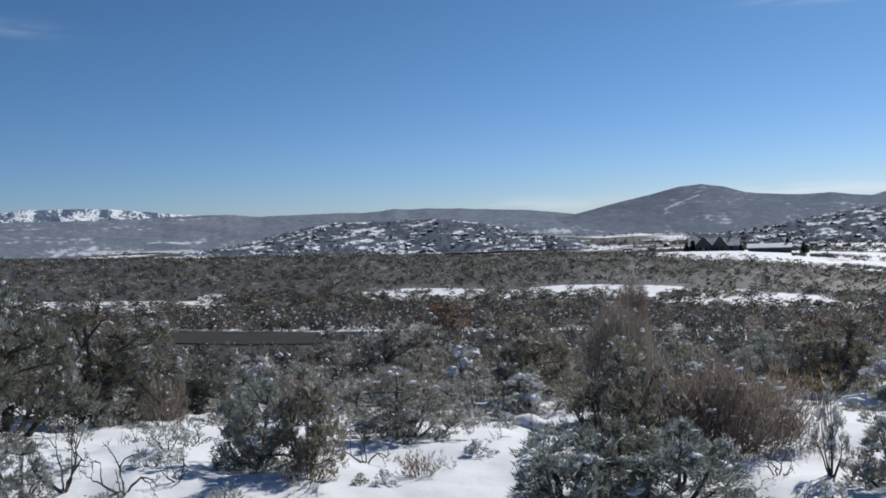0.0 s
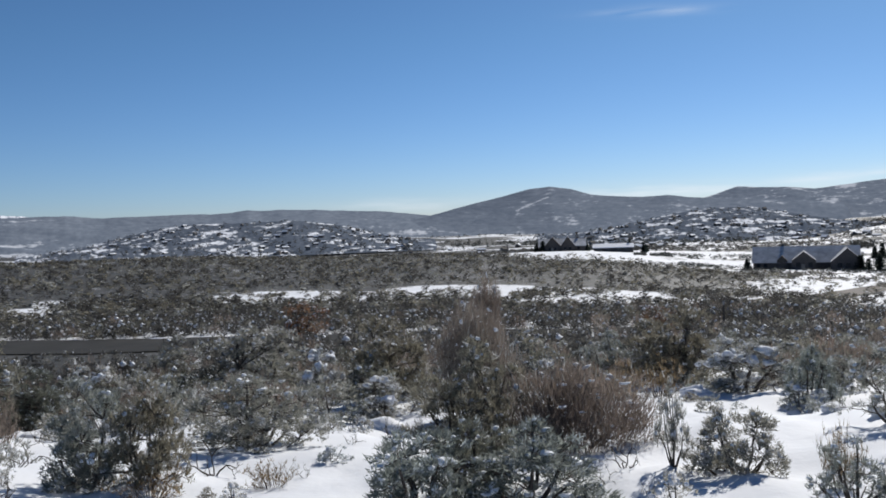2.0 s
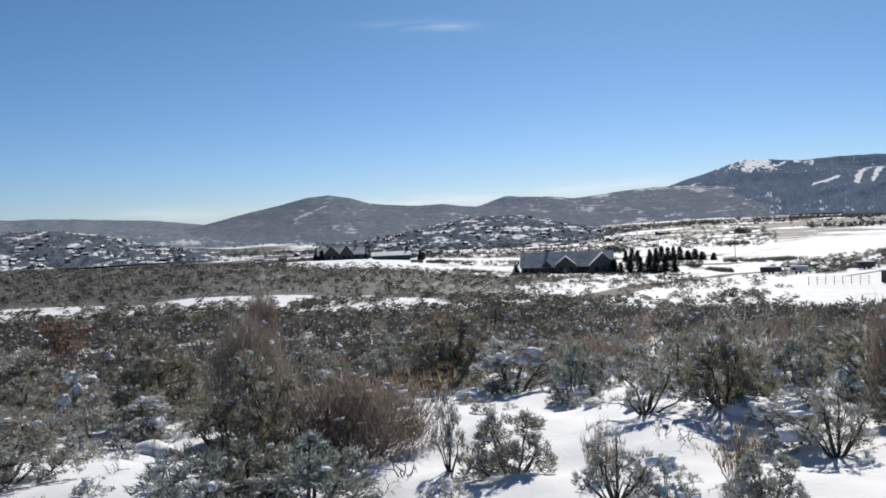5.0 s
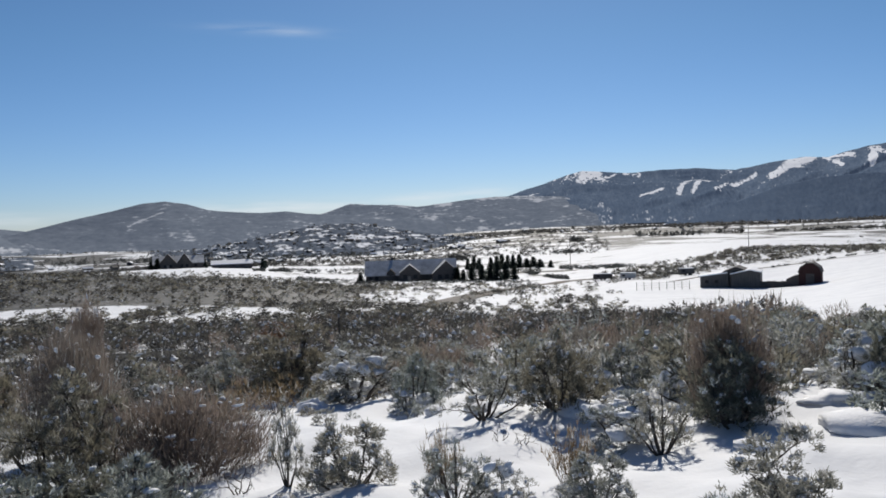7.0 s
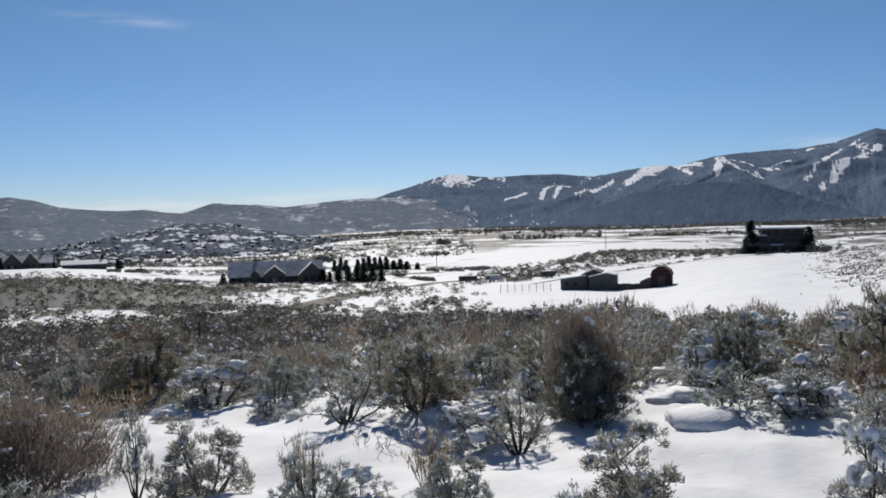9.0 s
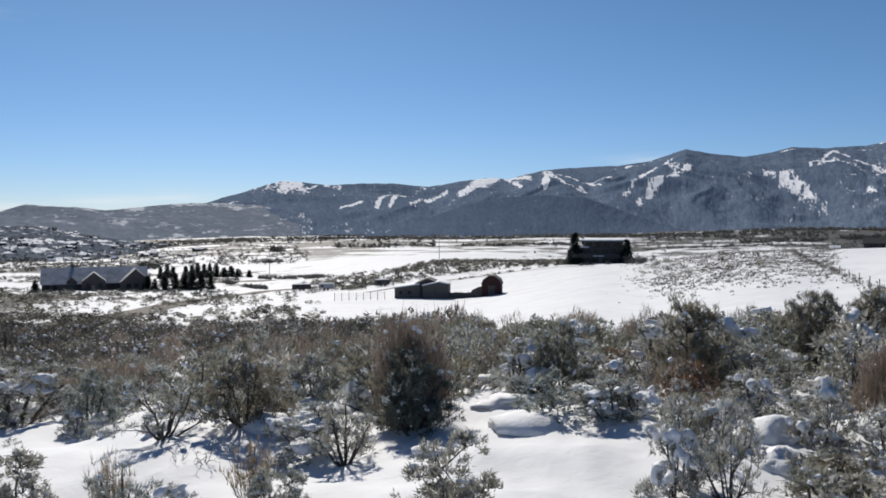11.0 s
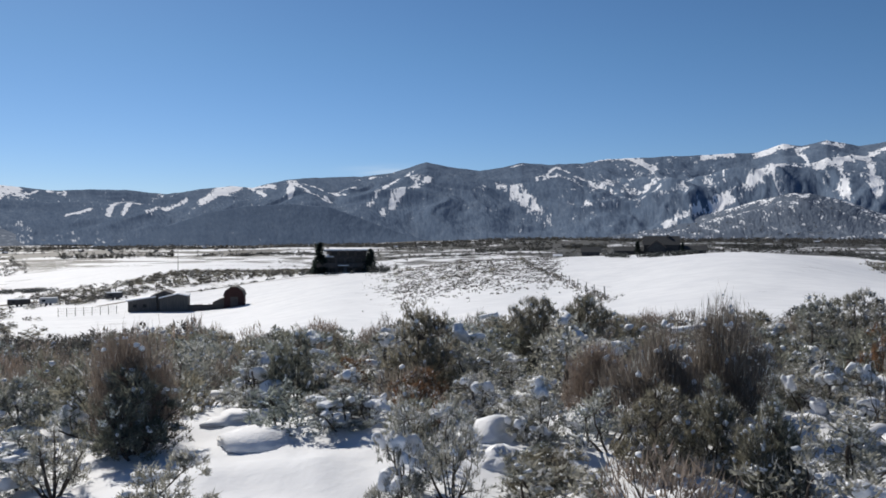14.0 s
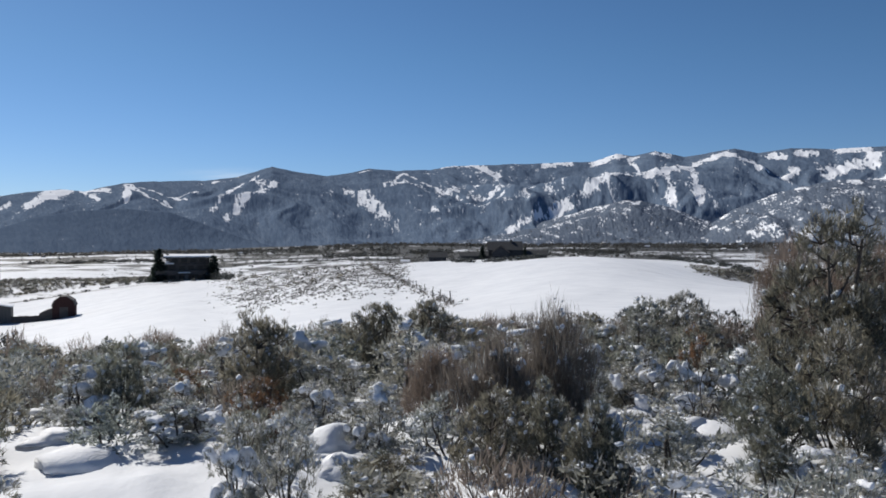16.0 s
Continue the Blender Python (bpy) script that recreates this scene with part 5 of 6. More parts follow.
def field_brush():
    rng = np.random.default_rng(73)
    n = 110000
    az, r = rng.uniform(-36, 112, n), np.sqrt(rng.uniform(70 ** 2, 420 ** 2, n))
    keep = rng.uniform(0, 1, n) < field_share(az, r) * np.where(r < 120, 1.0, 0.5)
    az, r = az[keep], r[keep]
    near = (r < 125) | ((az > 44) & (az < 67))
    for name, label, level, inside, count in (("field_brush", "sagebrush field spreading over the flat beyond the road", 4, near, 4000), ("far_field_brush", "sagebrush thinning out towards the valley", 3, ~near, 7200)):
        A, D = az[inside][:count], r[inside][:count]
        x, y = polar(A, D)
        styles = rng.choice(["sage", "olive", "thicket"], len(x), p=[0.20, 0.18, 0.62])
        scatter_stuff(name, label, level, np.stack([x, y, land_xy(x, y)], 1), rng.uniform(0.9, 1.7, len(x)) * np.interp(D, (90, 220), (1.0, 1.5)), styles, 0.72)


def knoll_weeds():
    """Grass tips and small weeds poking through the snow on the knoll below the house."""
    rng = np.random.default_rng(74)
    n = 26000
    az, r = rng.uniform(66.5, 80.4, n), np.sqrt(rng.uniform(100 ** 2, 310 ** 2, n))
    keep = fbm(az / 0.4, r / 5, 75, 3) + 0.10 * rng.normal(size=n) > 0.86 - 0.41 * smooth(66.0, 69.5, az) * smooth(80.4, 79.4, az) * smooth(95, 150, r) * smooth(312, 295, r)
    x, y = polar(az[keep], r[keep])
    p = np.repeat(np.stack([x, y, land_xy(x, y) - 0.03], 1), 3, axis=0) + rng.normal(0, 0.10, (len(x) * 3, 3)) * np.array([1, 1, 0])
    d = rng.normal(0, 0.6, p.shape) + np.array([0, 0, 1.0])
    tagged(new("knoll_weeds", mesh_np("knoll_weeds", *slivers(rng, p, d, 0.26, 0.07), [M_SHADE_THICKET])), "low weeds poking through the snow on the knoll", "weeds", kind="stuff")


mid_brush()
field_brush()
knoll_weeds()

# ======================================================= buildings, trees and small things
def site(az, r, turn=0.0, lift=0.0):
    """A spot on the ground whose +y points away from the viewpoint."""
    x, y = polar(az, r)
    return Matrix.LocRotScale((float(x), float(y), float(land(az, r)) + lift), Euler((0, 0, -radians(az) + radians(turn))), None)


def box_part(parent, name, mat, x0, x1, y0, y1, z0, z1, label="", bevel=0.0):
    bm = bmesh.new()
    box_into(bm, x0, x1, y0, y1, z0, z1)
    if bevel:
        bmesh.ops.bevel(bm, geom=bm.edges[:], offset=bevel, segments=2, affect="EDGES")
    return part(name, bm_mesh(name, bm, mat), parent, label)


def prism_part(parent, name, mat, profile, y0, y1, label=""):
    """A profile in x and z drawn out along y."""
    bm = bmesh.new()
    f = [bm.verts.new((x, y0, z)) for x, z in profile]
    g = [bm.verts.new((x, y1, z)) for x, z in profile]
    bm.faces.new(f)
    bm.faces.new(g[::-1])
    for i in range(len(f)):
        j = (i + 1) % len(f)
        bm.faces.new((f[i], g[i], g[j], f[j]))
    bmesh.ops.recalc_face_normals(bm, faces=bm.faces[:])
    return part(name, bm_mesh(name, bm, mat), parent, label)


def prism_x(parent, name, mat, profile, x0, x1, label=""):
    """A profile in y and z drawn out along x."""
    bm = bmesh.new()
    f = [bm.verts.new((x0, y, z)) for y, z in profile]
    g = [bm.verts.new((x1, y, z)) for y, z in profile]
    bm.faces.new(f)
    bm.faces.new(g[::-1])
    for i in range(len(f)):
        j = (i + 1) % len(f)
        bm.faces.new((f[i], g[i], g[j], f[j]))
    bmesh.ops.recalc_face_normals(bm, faces=bm.faces[:])
    return part(name, bm_mesh(name, bm, mat), parent, label)


def gable_front(parent, wall, roof, x0, x1, y0, y1, eave, ridge, over=0.5, thick=0.35):
    """A wing whose gable looks at the viewpoint: wall and the two snowy roof slopes."""
    xm = (x0 + x1) / 2
    prism_part(parent, "wall", wall, ((x0, -1.5), (x1, -1.5), (x1, eave), (xm, ridge), (x0, eave)), y0, y1)
    k = (ridge - eave) / (xm - x0)
    for sgn, xe in ((-1, x0), (1, x1)):
        xo = xe + sgn * over
        zo = eave - over * k
        prism_part(parent, "roof", roof, ((xm, ridge + 0.02), (xo, zo + 0.02), (xo, zo + thick), (xm, ridge + thick)), y0 - over, y1, "snow-covered roof")
        if thick > 0.1:
            prism_part(parent, "fascia", M_TIMBER, ((xm, ridge - 0.3), (xo, zo - 0.3), (xo, zo + thick * 0.8), (xm, ridge + thick * 0.8)), y0 - over - 0.12, y0 - over - 0.01)


def gable_side(parent, wall, roof, x0, x1, y0, y1, eave, ridge, over=0.6, thick=0.35):
    """A wing whose ridge runs across the view."""
    ym = (y0 + y1) / 2
    prism_x(parent, "wall", wall, ((y0, -1.5), (y1, -1.5), (y1, eave), (ym, ridge), (y0, eave)), x0, x1)
    k = (ridge - eave) / (ym - y0)
    for sgn, ye in ((-1, y0), (1, y1)):
        yo = ye + sgn * over
        zo = eave - over * k
        prism_x(parent, "roof", roof, ((ym, ridge + 0.02), (yo, zo + 0.02), (yo, zo + thick), (ym, ridge + thick)), x0 - over, x1 + over, "snow-covered roof")


def window_part(parent, x, z, w, h, y):
    win = box_part(parent, "window", M_TIMBER, x - w / 2 - 0.1, x + w / 2 + 0.1, y - 0.08, y + 0.1, z - 0.1, z + h + 0.1)
    box_part(win, "pane", M_GLASS, x - w / 2, x + w / 2, y - 0.1, y - 0.05, z, z + h)


def ranch_house():
    root = tagged(new("ranch_house"), "dark timber ranch house with broad snow-covered roof and two gables", "house")
    root.matrix_basis = site(32.75, 318)
    gable_side(root, M_TIMBER, M_ROOF, -17.2, 16.5, 0, 15, 2.7, 7.6, 0.6, 0.16)
    gable_front(root, M_TIMBER, M_ROOF, -4.6, 3.0, -4.5, 6, 3.4, 6.4, 0.05, 0.04)
    gable_front(root, M_TIMBER, M_ROOF, 7.6, 17.6, -6.5, 7, 2.9, 7.4, 0.05, 0.04)
    gable_front(root, M_TIMBER, M_TIMBER, -9.4, -6.2, -0.6, 5, 3.2, 4.8, 0.3, 0.1)
    for x in (-15.5, -13.2, -8.6):
        window_part(root, x, 0.9, 1.2, 1.2, -0.02)
    for x in (-2.6, 1.3):
        window_part(root, x, 1.2, 1.4, 1.5, -4.52)
    for x in (10.2, 12.8, 15.4):
        window_part(root, x, 1.0, 1.5, 1.5, -6.52)
    box_part(root, "door", M_TAN, -1.6, -0.5, -4.58, -4.4, 0, 2.1)
    box_part(root, "chimney", M_WEATHERED, -8.2, -7.0, 8, 9.2, 5.0, 8.8)
    box_part(root, "terrace", M_WEATHERED, -12, 5, -7.5, -4.6, -1.5, 0.25)


def log_lodge():
    root = tagged(new("log_lodge"), "dark log lodge with twin peaked gables and patchy snow roof", "house")
    root.matrix_basis = site(17.4, 452)
    gable_side(root, M_TIMBER, M_ROOF, -10.5, 13.5, 0, 12, 3.0, 6.2)
    gable_front(root, M_TIMBER, M_TIMBER, -7.4, 0.4, -4, 6, 3.2, 7.6)
    gable_front(root, M_TIMBER, M_SNOW, 0.9, 7.8, -3, 6, 3.2, 7.9)
    for x in (-5.0, -2.2, 3.0, 5.6, 10.0):
        window_part(root, x, 1.0, 1.3, 1.4, -4.02 if x < 0 else (-3.02 if x < 8 else -0.02))
    box_part(root, "chimney", M_WEATHERED, 9.0, 10.2, 6, 7.2, 4.6, 7.6)
    box_part(root, "door", M_TAN, -4.2, -3.1, -4.08, -3.9, 0, 2.1)
    low = tagged(new("stable"), "long low dark stable with snow on its roof", "stable")
    low.matrix_basis = site(20.95, 452)
    gable_side(low, M_TIMBER, M_SNOW, -10.2, 9.8, 0, 9, 2.3, 3.9)
    for x in (-7.5, -2.5, 2.5, 7.0):
        box_part(low, "door", M_WEATHERED, x - 1.2, x + 1.2, -0.08, 0.06, 0, 2.0)


def knoll_house():
    root = tagged(new("hilltop_house"), "three-storey dark modern house with snowy terraces on a knoll", "house")
    root.matrix_basis = site(65.45, 300, 0, -0.4)
    box_part(root, "wall", M_TIMBER, -9.5, 8.3, 0, 10, -2, 2.7)
    box_part(root, "terrace", M_SNOW, -9.9, 8.6, -1.6, 10.2, 2.7, 3.0, "snow-covered terrace deck")
    box_part(root, "wall", M_TIMBER, -8.8, 8.0, 1.5, 10, 3.0, 5.7)
    box_part(root, "balcony", M_TIMBER, -9.2, 8.4, 0.2, 1.5, 2.9, 3.7)
    for x0, x1 in ((-9.9, -2.6), (1.2, 8.6)):
        box_part(root, "railing", M_TIMBER, x0, x1, -1.85, -1.65, 2.2, 3.6)
    box_part(root, "pier", M_WEATHERED, -0.6, 0.6, -1.9, -1.62, -2, 2.6)
    prism_x(root, "roof", M_SNOW, ((0.9, 5.75), (2.5, 6.5), (2.5, 6.75), (0.9, 5.95)), -9.3, -5.7, "snowy lean-to roof")
    box_part(root, "terrace", M_SNOW, -9.2, -4.0, 0.8, 10.1, 5.7, 6.1, "snow-covered upper terrace")
    box_part(root, "wall", M_TIMBER, -5.6, 7.6, 2.6, 10, 5.7, 8.0)
    prism_x(root, "roof", M_SNOW, ((1.2, 8.0), (10.8, 8.4), (10.8, 8.9), (1.2, 8.45)), -7.4, 8.6, "flat snow-covered roof")
    prism_x(root, "fascia", M_TIMBER, ((1.0, 7.6), (1.2, 7.6), (1.2, 7.98), (1.0, 7.98)), -7.4, 8.6)
    for x in (-7.5, -4.5, -1.5, 1.5, 4.5, 6.8):
        window_part(root, x, 0.4, 1.9, 1.5, -0.02)
        window_part(root, x, 3.6, 1.9, 1.6, 1.48)
    for x in (-3.8, -0.8, 2.2, 5.2):
        window_part(root, x, 6.2, 2.0, 1.3, 2.58)
    box_part(root, "chimney", M_WEATHERED, -6.6, -5.7, 6, 7, 5.7, 9.0)
    box_part(root, "retaining_wall", M_WEATHERED, -11, 13, -2.6, -1.9, -3.2, -0.2)


def far_house():
    root = tagged(new("ridge_house"), "large dark house with hipped roof beyond the snowy knoll", "house")
    root.matrix_basis = site(86.2, 415, 0, 0.0)
    gable_side(root, M_SLATE, M_SLATE, -6.5, 9.5, 0, 12, 5.6, 9.4)
    gable_front(root, M_SLATE, M_SLATE, -4.5, 3.5, -3, 6, 4.6, 7.8)
    gable_side(root, M_SLATE, M_SLATE, 9.5, 22, 1, 9, 3.0, 4.9)
    gable_side(root, M_SLATE, M_SLATE, -20, -6.5, 2, 9, 2.6, 4.2)
    for x in (-2.6, 1.6, 5.0, 7.6, 12.0, 16.0):
        window_part(root, x, 1.2, 1.4, 1.5, -3.02 if x < 3 else (-0.02 if x < 9 else 0.98))
    box_part(root, "chimney", M_WEATHERED, 4, 5.2, 5, 6.2, 8.0, 10.4)
    box_part(root, "terrace", M_SNOW, -24, 24, -12, -4, -1.5, 0.5, "snow-covered terrace")
    small = tagged(new("cottage"), "small dark cottage at the edge of the snowy field", "house")
    small.matrix_basis = site(81.9, 400)
    gable_side(small, M_SLATE, M_SLATE, -4.2, 4.0, 0, 7, 3.0, 5.0)
    window_part(small, -1.5, 1.0, 1.2, 1.2, -0.02)
    box_part(small, "door", M_WEATHERED, 1.2, 2.2, -0.06, 0.05, 0, 2.1)
    hut = tagged(new("white_hut"), "small white hut on the snowy knoll", "hut")
    hut.matrix_basis = site(79.7, 390)
    gable_side(hut, M_PALE, M_SNOW, -2.0, 2.0, 0, 3, 1.6, 2.3, 0.2, 0.15)
    box_part(hut, "door", M_TIMBER, -0.4, 0.5, -0.05, 0.05, 0, 1.5)


def barnyard():
    root = tagged(new("shed"), "weathered grey board shed with stepped snowy roofs", "shed")
    root.matrix_basis = site(53.55, 193, -6)
    prism_part(root, "wall", M_WEATHERED, ((-6.4, -1), (-0.6, -1), (-0.6, 3.1), (-6.4, 2.3)), 0, 6, "pale weathered boards")
    prism_part(root, "roof", M_SNOW, ((-6.8, 2.3), (-0.7, 3.14), (-0.7, 3.4), (-6.8, 2.55)), -0.5, 6.4, "snow-covered lean-to roof")
    gable_front(root, M_WEATHERED, M_TIMBER, -1.5, 3.6, 0.4, 7, 3.3, 4.3, 0.3, 0.2)
    prism_part(root, "wall", M_WEATHERED, ((0.2, -1), (6.0, -1), (6.0, 3.3), (3.9, 3.75), (0.2, 2.9)), -1.2, 5)
    prism_part(root, "roof", M_SNOW, ((0.0, 2.9), (3.9, 3.78), (6.2, 3.3), (6.2, 3.5), (3.9, 4.0), (0.0, 3.1)), -1.5, 5.3, "snowy roof")
    box_part(root, "door", M_TIMBER, -1.2, 0.1, 0.3, 0.5, -0.5, 2.4, "dark open doorway")
    for x in (-5.0, -3.0):
        window_part(root, x, 1.0, 0.7, 0.6, -0.02)
    yard = tagged(new("yard_wall"), "low dark timber yard wall beside the shed", "wall")
    yard.matrix_basis = site(56.4, 191, -4)
    for i in range(5):
        box_part(yard, "board", M_TIMBER, -3.6 + i * 1.44, -3.6 + i * 1.44 + 1.4, 0, 0.15, -1.0, 1.25 + 0.06 * (i % 2))
    for i in range(6):
        box_part(yard, "post", M_TIMBER, -3.72 + i * 1.44, -3.56 + i * 1.44, 0.15, 0.32, -1.0, 1.4)
    barn = tagged(new("red_barn"), "small dark red barn with rounded gambrel roof", "barn")
    barn.matrix_basis = site(58.2, 190, -4)
    prof = ((-2.15, -1), (2.15, -1), (2.15, 2.3), (1.75, 3.4), (0.55, 4.3), (-0.55, 4.3), (-1.75, 3.4), (-2.15, 2.3))
    prism_part(barn, "wall", M_REDWOOD, prof, 0, 5, "dark red boards")
    over = [(x * 1.1, z + 0.12) for x, z in prof[2:]]
    prism_part(barn, "roof", M_TIMBER, over + [(x * 0.98, z) for x, z in prof[2:]][::-1], -0.3, 5.3)
    box_part(barn, "door", M_TIMBER, -0.8, 0.8, -0.08, 0.05, -0.5, 2.2)
    prism_part(barn, "lean_to", M_TIMBER, ((-4.6, -1), (-2.16, -1), (-2.16, 2.0), (-3.2, 1.7), (-4.6, 1.0)), 0.3, 3)
    # dark box added where the barn's shadow falls on the snow
    box_part(barn, "skid", M_TIMBER, 2.0, 3.4, -0.8, 1.0, -0.6, 0.35)


def corral():
    root = tagged(new("corral_fence"), "grey rail corral fence standing in the snow", "fence")
    p, q = site(47.65, 188), site(51.0, 190)
    a, b = p.translation, q.translation
    d = b - a
    for i in range(8):
        c = a + d * i / 7
        z = float(land_xy(c.x, c.y))
        bm = bmesh.new()
        bmesh.ops.create_cone(bm, cap_ends=True, segments=8, radius1=0.065, radius2=0.055, depth=2.4, matrix=Matrix.Translation((c.x, c.y, z + 0.6)))
        part("post", bm_mesh("post", bm, M_WEATHERED), root)
    for h in (0.6, 1.1, 1.6):
        v, f = tubes(np.array([[tuple(a + d * t + Vector((0, 0, float(land_xy(*(a + d * t)[:2])) - (a + d * t).z + h))) for t in np.linspace(0, 1, 8)]]), np.full((1, 8), 0.025), 5)
        part("rail", mesh_np("rail", v, f, [M_PALE]), root)


def trailer(az, r, length, mat, turn, label):
    root = tagged(new("trailer"), label, "trailer", group="trailers parked by the lane")
    root.matrix_basis = site(az, r, turn)
    box_part(root, "body", mat, -length / 2, length / 2, 0, 2.0, 0.45, 1.9, "", 0.12)
    box_part(root, "roof_snow", M_SNOW, -length / 2 + 0.08, length / 2 - 0.08, 0.08, 1.92, 1.9, 2.1, "snow on the roof", 0.05)
    for x in (-0.5, 0.5):
        bm = bmesh.new()
        bmesh.ops.create_cone(bm, cap_ends=True, segments=14, radius1=0.36, radius2=0.36, depth=0.22, matrix=Matrix.Translation((x, -0.02, 0.32)) @ Matrix.Rotation(radians(90), 4, "X"))
        part("wheel", bm_mesh("wheel", bm, M_TIMBER), root)
    box_part(root, "hitch", M_METAL, length / 2, length / 2 + 1.1, 1.0, 1.2, 0.45, 0.6)
    window_part(root, -length / 4, 1.1, 0.7, 0.4, -0.02)


def utility_pole(az, r, height):
    root = tagged(new("utility_pole"), "tall thin wooden utility pole with crossarm", "pole", group="utility poles")
    root.matrix_basis = site(az, r)
    bm = bmesh.new()
    bmesh.ops.create_cone(bm, cap_ends=True, segments=10, radius1=0.17, radius2=0.11, depth=height + 1, matrix=Matrix.Translation((0, 0, height / 2 - 0.5)))
    part("pole", bm_mesh("pole", bm, M_TIMBER), root)
    box_part(root, "crossarm", M_TIMBER, -1.2, 1.2, -0.08, 0.08, height - 0.9, height - 0.72)
    for x in (-1.05, 0, 1.05):
        bm = bmesh.new()
        bmesh.ops.create_cone(bm, cap_ends=True, segments=8, radius1=0.07, radius2=0.05, depth=0.25, matrix=Matrix.Translation((x, 0, height - 0.6)))
        part("insulator", bm_mesh("insulator", bm, M_METAL), root)


def road_marker(az, r):
    root = tagged(new("road_marker"), "slim dark roadside marker post above the brush", "post")
    root.matrix_basis = site(az, r)
    box_part(root, "post", M_TIMBER, -0.05, 0.05, -0.03, 0.03, -0.3, 2.1, "", 0.01)
    box_part(root, "reflector", M_METAL, -0.06, 0.06, -0.045, -0.03, 1.75, 2.0)


def spruce_proto(seed, name="spruce_tree", label="dark green spruce with drooping boughs beside the house"):
    """One metre high; boughs in whorls round a tapered trunk."""
    rng = np.random.default_rng(seed)
    root = tagged(new(name), label, "tree", group="spruces round the houses")
    t = np.linspace(0, 1, 7)
    trunk = np.stack([rng.normal(0, 0.004, 7), rng.normal(0, 0.004, 7), t * 0.97 - 0.04], 1)[None]
    part("trunk", mesh_np("trunk", *tubes(trunk, (0.024 * (1 - 0.9 * t))[None], 7), [M_BARK], True), root)
    c, d, sizes = [], [], []
    for z in np.linspace(0.06, 0.97, 24):
        reach = 0.23 * (1 - z) ** 0.8 * rng.uniform(0.8, 1.15) + 0.012
        for k in range(int(6 + 10 * (1 - z))):
            a = rng.uniform(0, 6.28)
            out = np.array([math.cos(a), math.sin(a), 0])
            ln = reach * rng.uniform(0.7, 1.15)
            for s in np.linspace(0.1, 0.9, 4):
                c.append(out * ln * s + np.array([0, 0, z - 0.22 * ln * s + rng.normal(0, 0.008)]))
                d.append(out + rng.normal(0, 0.45, 3) + np.array([0, 0, -0.25]))
    part("crown", mesh_np("crown", *slivers(rng, np.array(c), np.array(d), 0.085, 0.025), [M_NEEDLES]), root)
    return root


def spruces():
    protos = []
    rng = np.random.default_rng(81)

    def put(az, r, h, fat=1.0):
        fat = fat * 1.25
        m = site(az, r, rng.uniform(0, 360)) @ Matrix.Diagonal((h * fat, h * fat, h * rng.uniform(0.85, 1.05), 1))
        if len(protos) < 3:
            ob = spruce_proto(300 + len(protos))
            protos.append(ob)
        else:
            ob = copy_thing(protos[int(rng.integers(0, 3))], m)
        ob.matrix_basis = m
    by_ranch = ((36.2, 306, 6.2, 1.2), (36.8, 303, 7.4, 1.3), (37.45, 312, 8.2, 1.1), (38.05, 305, 9.4, 1.15), (38.5, 301, 8.8, 1.25), (39.05, 306, 9.0, 1.1), (39.65, 303, 6.8, 1.2),
                          (36.55, 418, 8.6, 1.0), (36.95, 424, 9.8, 1.0), (37.3, 420, 8.4, 1.2), (38.1, 420, 9.0, 1.1), (38.5, 415, 10.0, 1.1), (38.85, 426, 9.6, 1.2), (39.25, 418, 8.6, 1.2), (39.6, 420, 9.8, 1.0), (40.0, 424, 10.2, 1.1),
                          (40.5, 420, 7.4, 1.7), (40.95, 424, 7.0, 1.8), (41.4, 419, 6.4, 1.9), (42.1, 416, 5.4, 1.6))
    elsewhere = ((63.75, 300, 12.6, 0.9), (63.45, 303, 6.0, 1.0), (67.15, 300, 9.2, 1.0), (67.0, 297, 6.0, 1.1), (87.75, 412, 7.0, 0.7), (84.9, 412, 7.4, 1.0),
                          (35.75, 312, 5.5, 1.5), (34.9, 334, 7.5, 1.0), (31.0, 336, 6.5, 1.1), (29.3, 320, 3.6, 1.8), (15.9, 455, 5.0, 1.5), (16.3, 450, 6.0, 1.4), (22.9, 452, 6.5, 1.0), (22.0, 458, 7.0, 0.9), (23.05, 470, 5.0, 1.2), (19.2, 470, 5.0, 1.4))
    for az, r, h, fat in by_ranch:
        put(az, r, h * 0.74, fat)
    for az, r, h, fat in elsewhere:
        put(az, r, h, fat)


LANE = np.array(((27.0, 92), (30.5, 99), (33.8, 112), (36.4, 152), (38.1, 191), (40.6, 237), (43.1, 266), (46.5, 270), (50.0, 262)))
TRACK = np.array(((49.8, 222), (52.5, 246), (55.5, 268), (59.3, 284), (63.1, 286), (65.0, 276)))
FENCE = np.array(((77.2, 290), (78.0, 225), (78.7, 183), (80.2, 138), (81.3, 112), (83.1, 72)))


def along(points, n):
    x, y = polar(points[:, 0], points[:, 1])
    s = np.concatenate([[0], np.cumsum(np.hypot(np.diff(x), np.diff(y)))])
    q = np.linspace(0, s[-1], n)
    x, y = np.interp(q, s, x), np.interp(q, s, y)
    for _ in range(3):
        x[1:-1], y[1:-1] = (x[:-2] + 2 * x[1:-1] + x[2:]) / 4, (y[:-2] + 2 * y[1:-1] + y[2:]) / 4
    return np.degrees(np.arctan2(x, y)), np.hypot(x, y)


def lanes():
    az, r = along(LANE, 90)
    ribbon("lane", az, r, 2.6, M_GRAVEL, 0.06, "muddy gravel lane through the snow", "road")
    az, r = along(TRACK, 60)
    ribbon("track", az, r, 0.8, M_GRAVEL, 0.05, "narrow worn track along the sagebrush bank", "path")


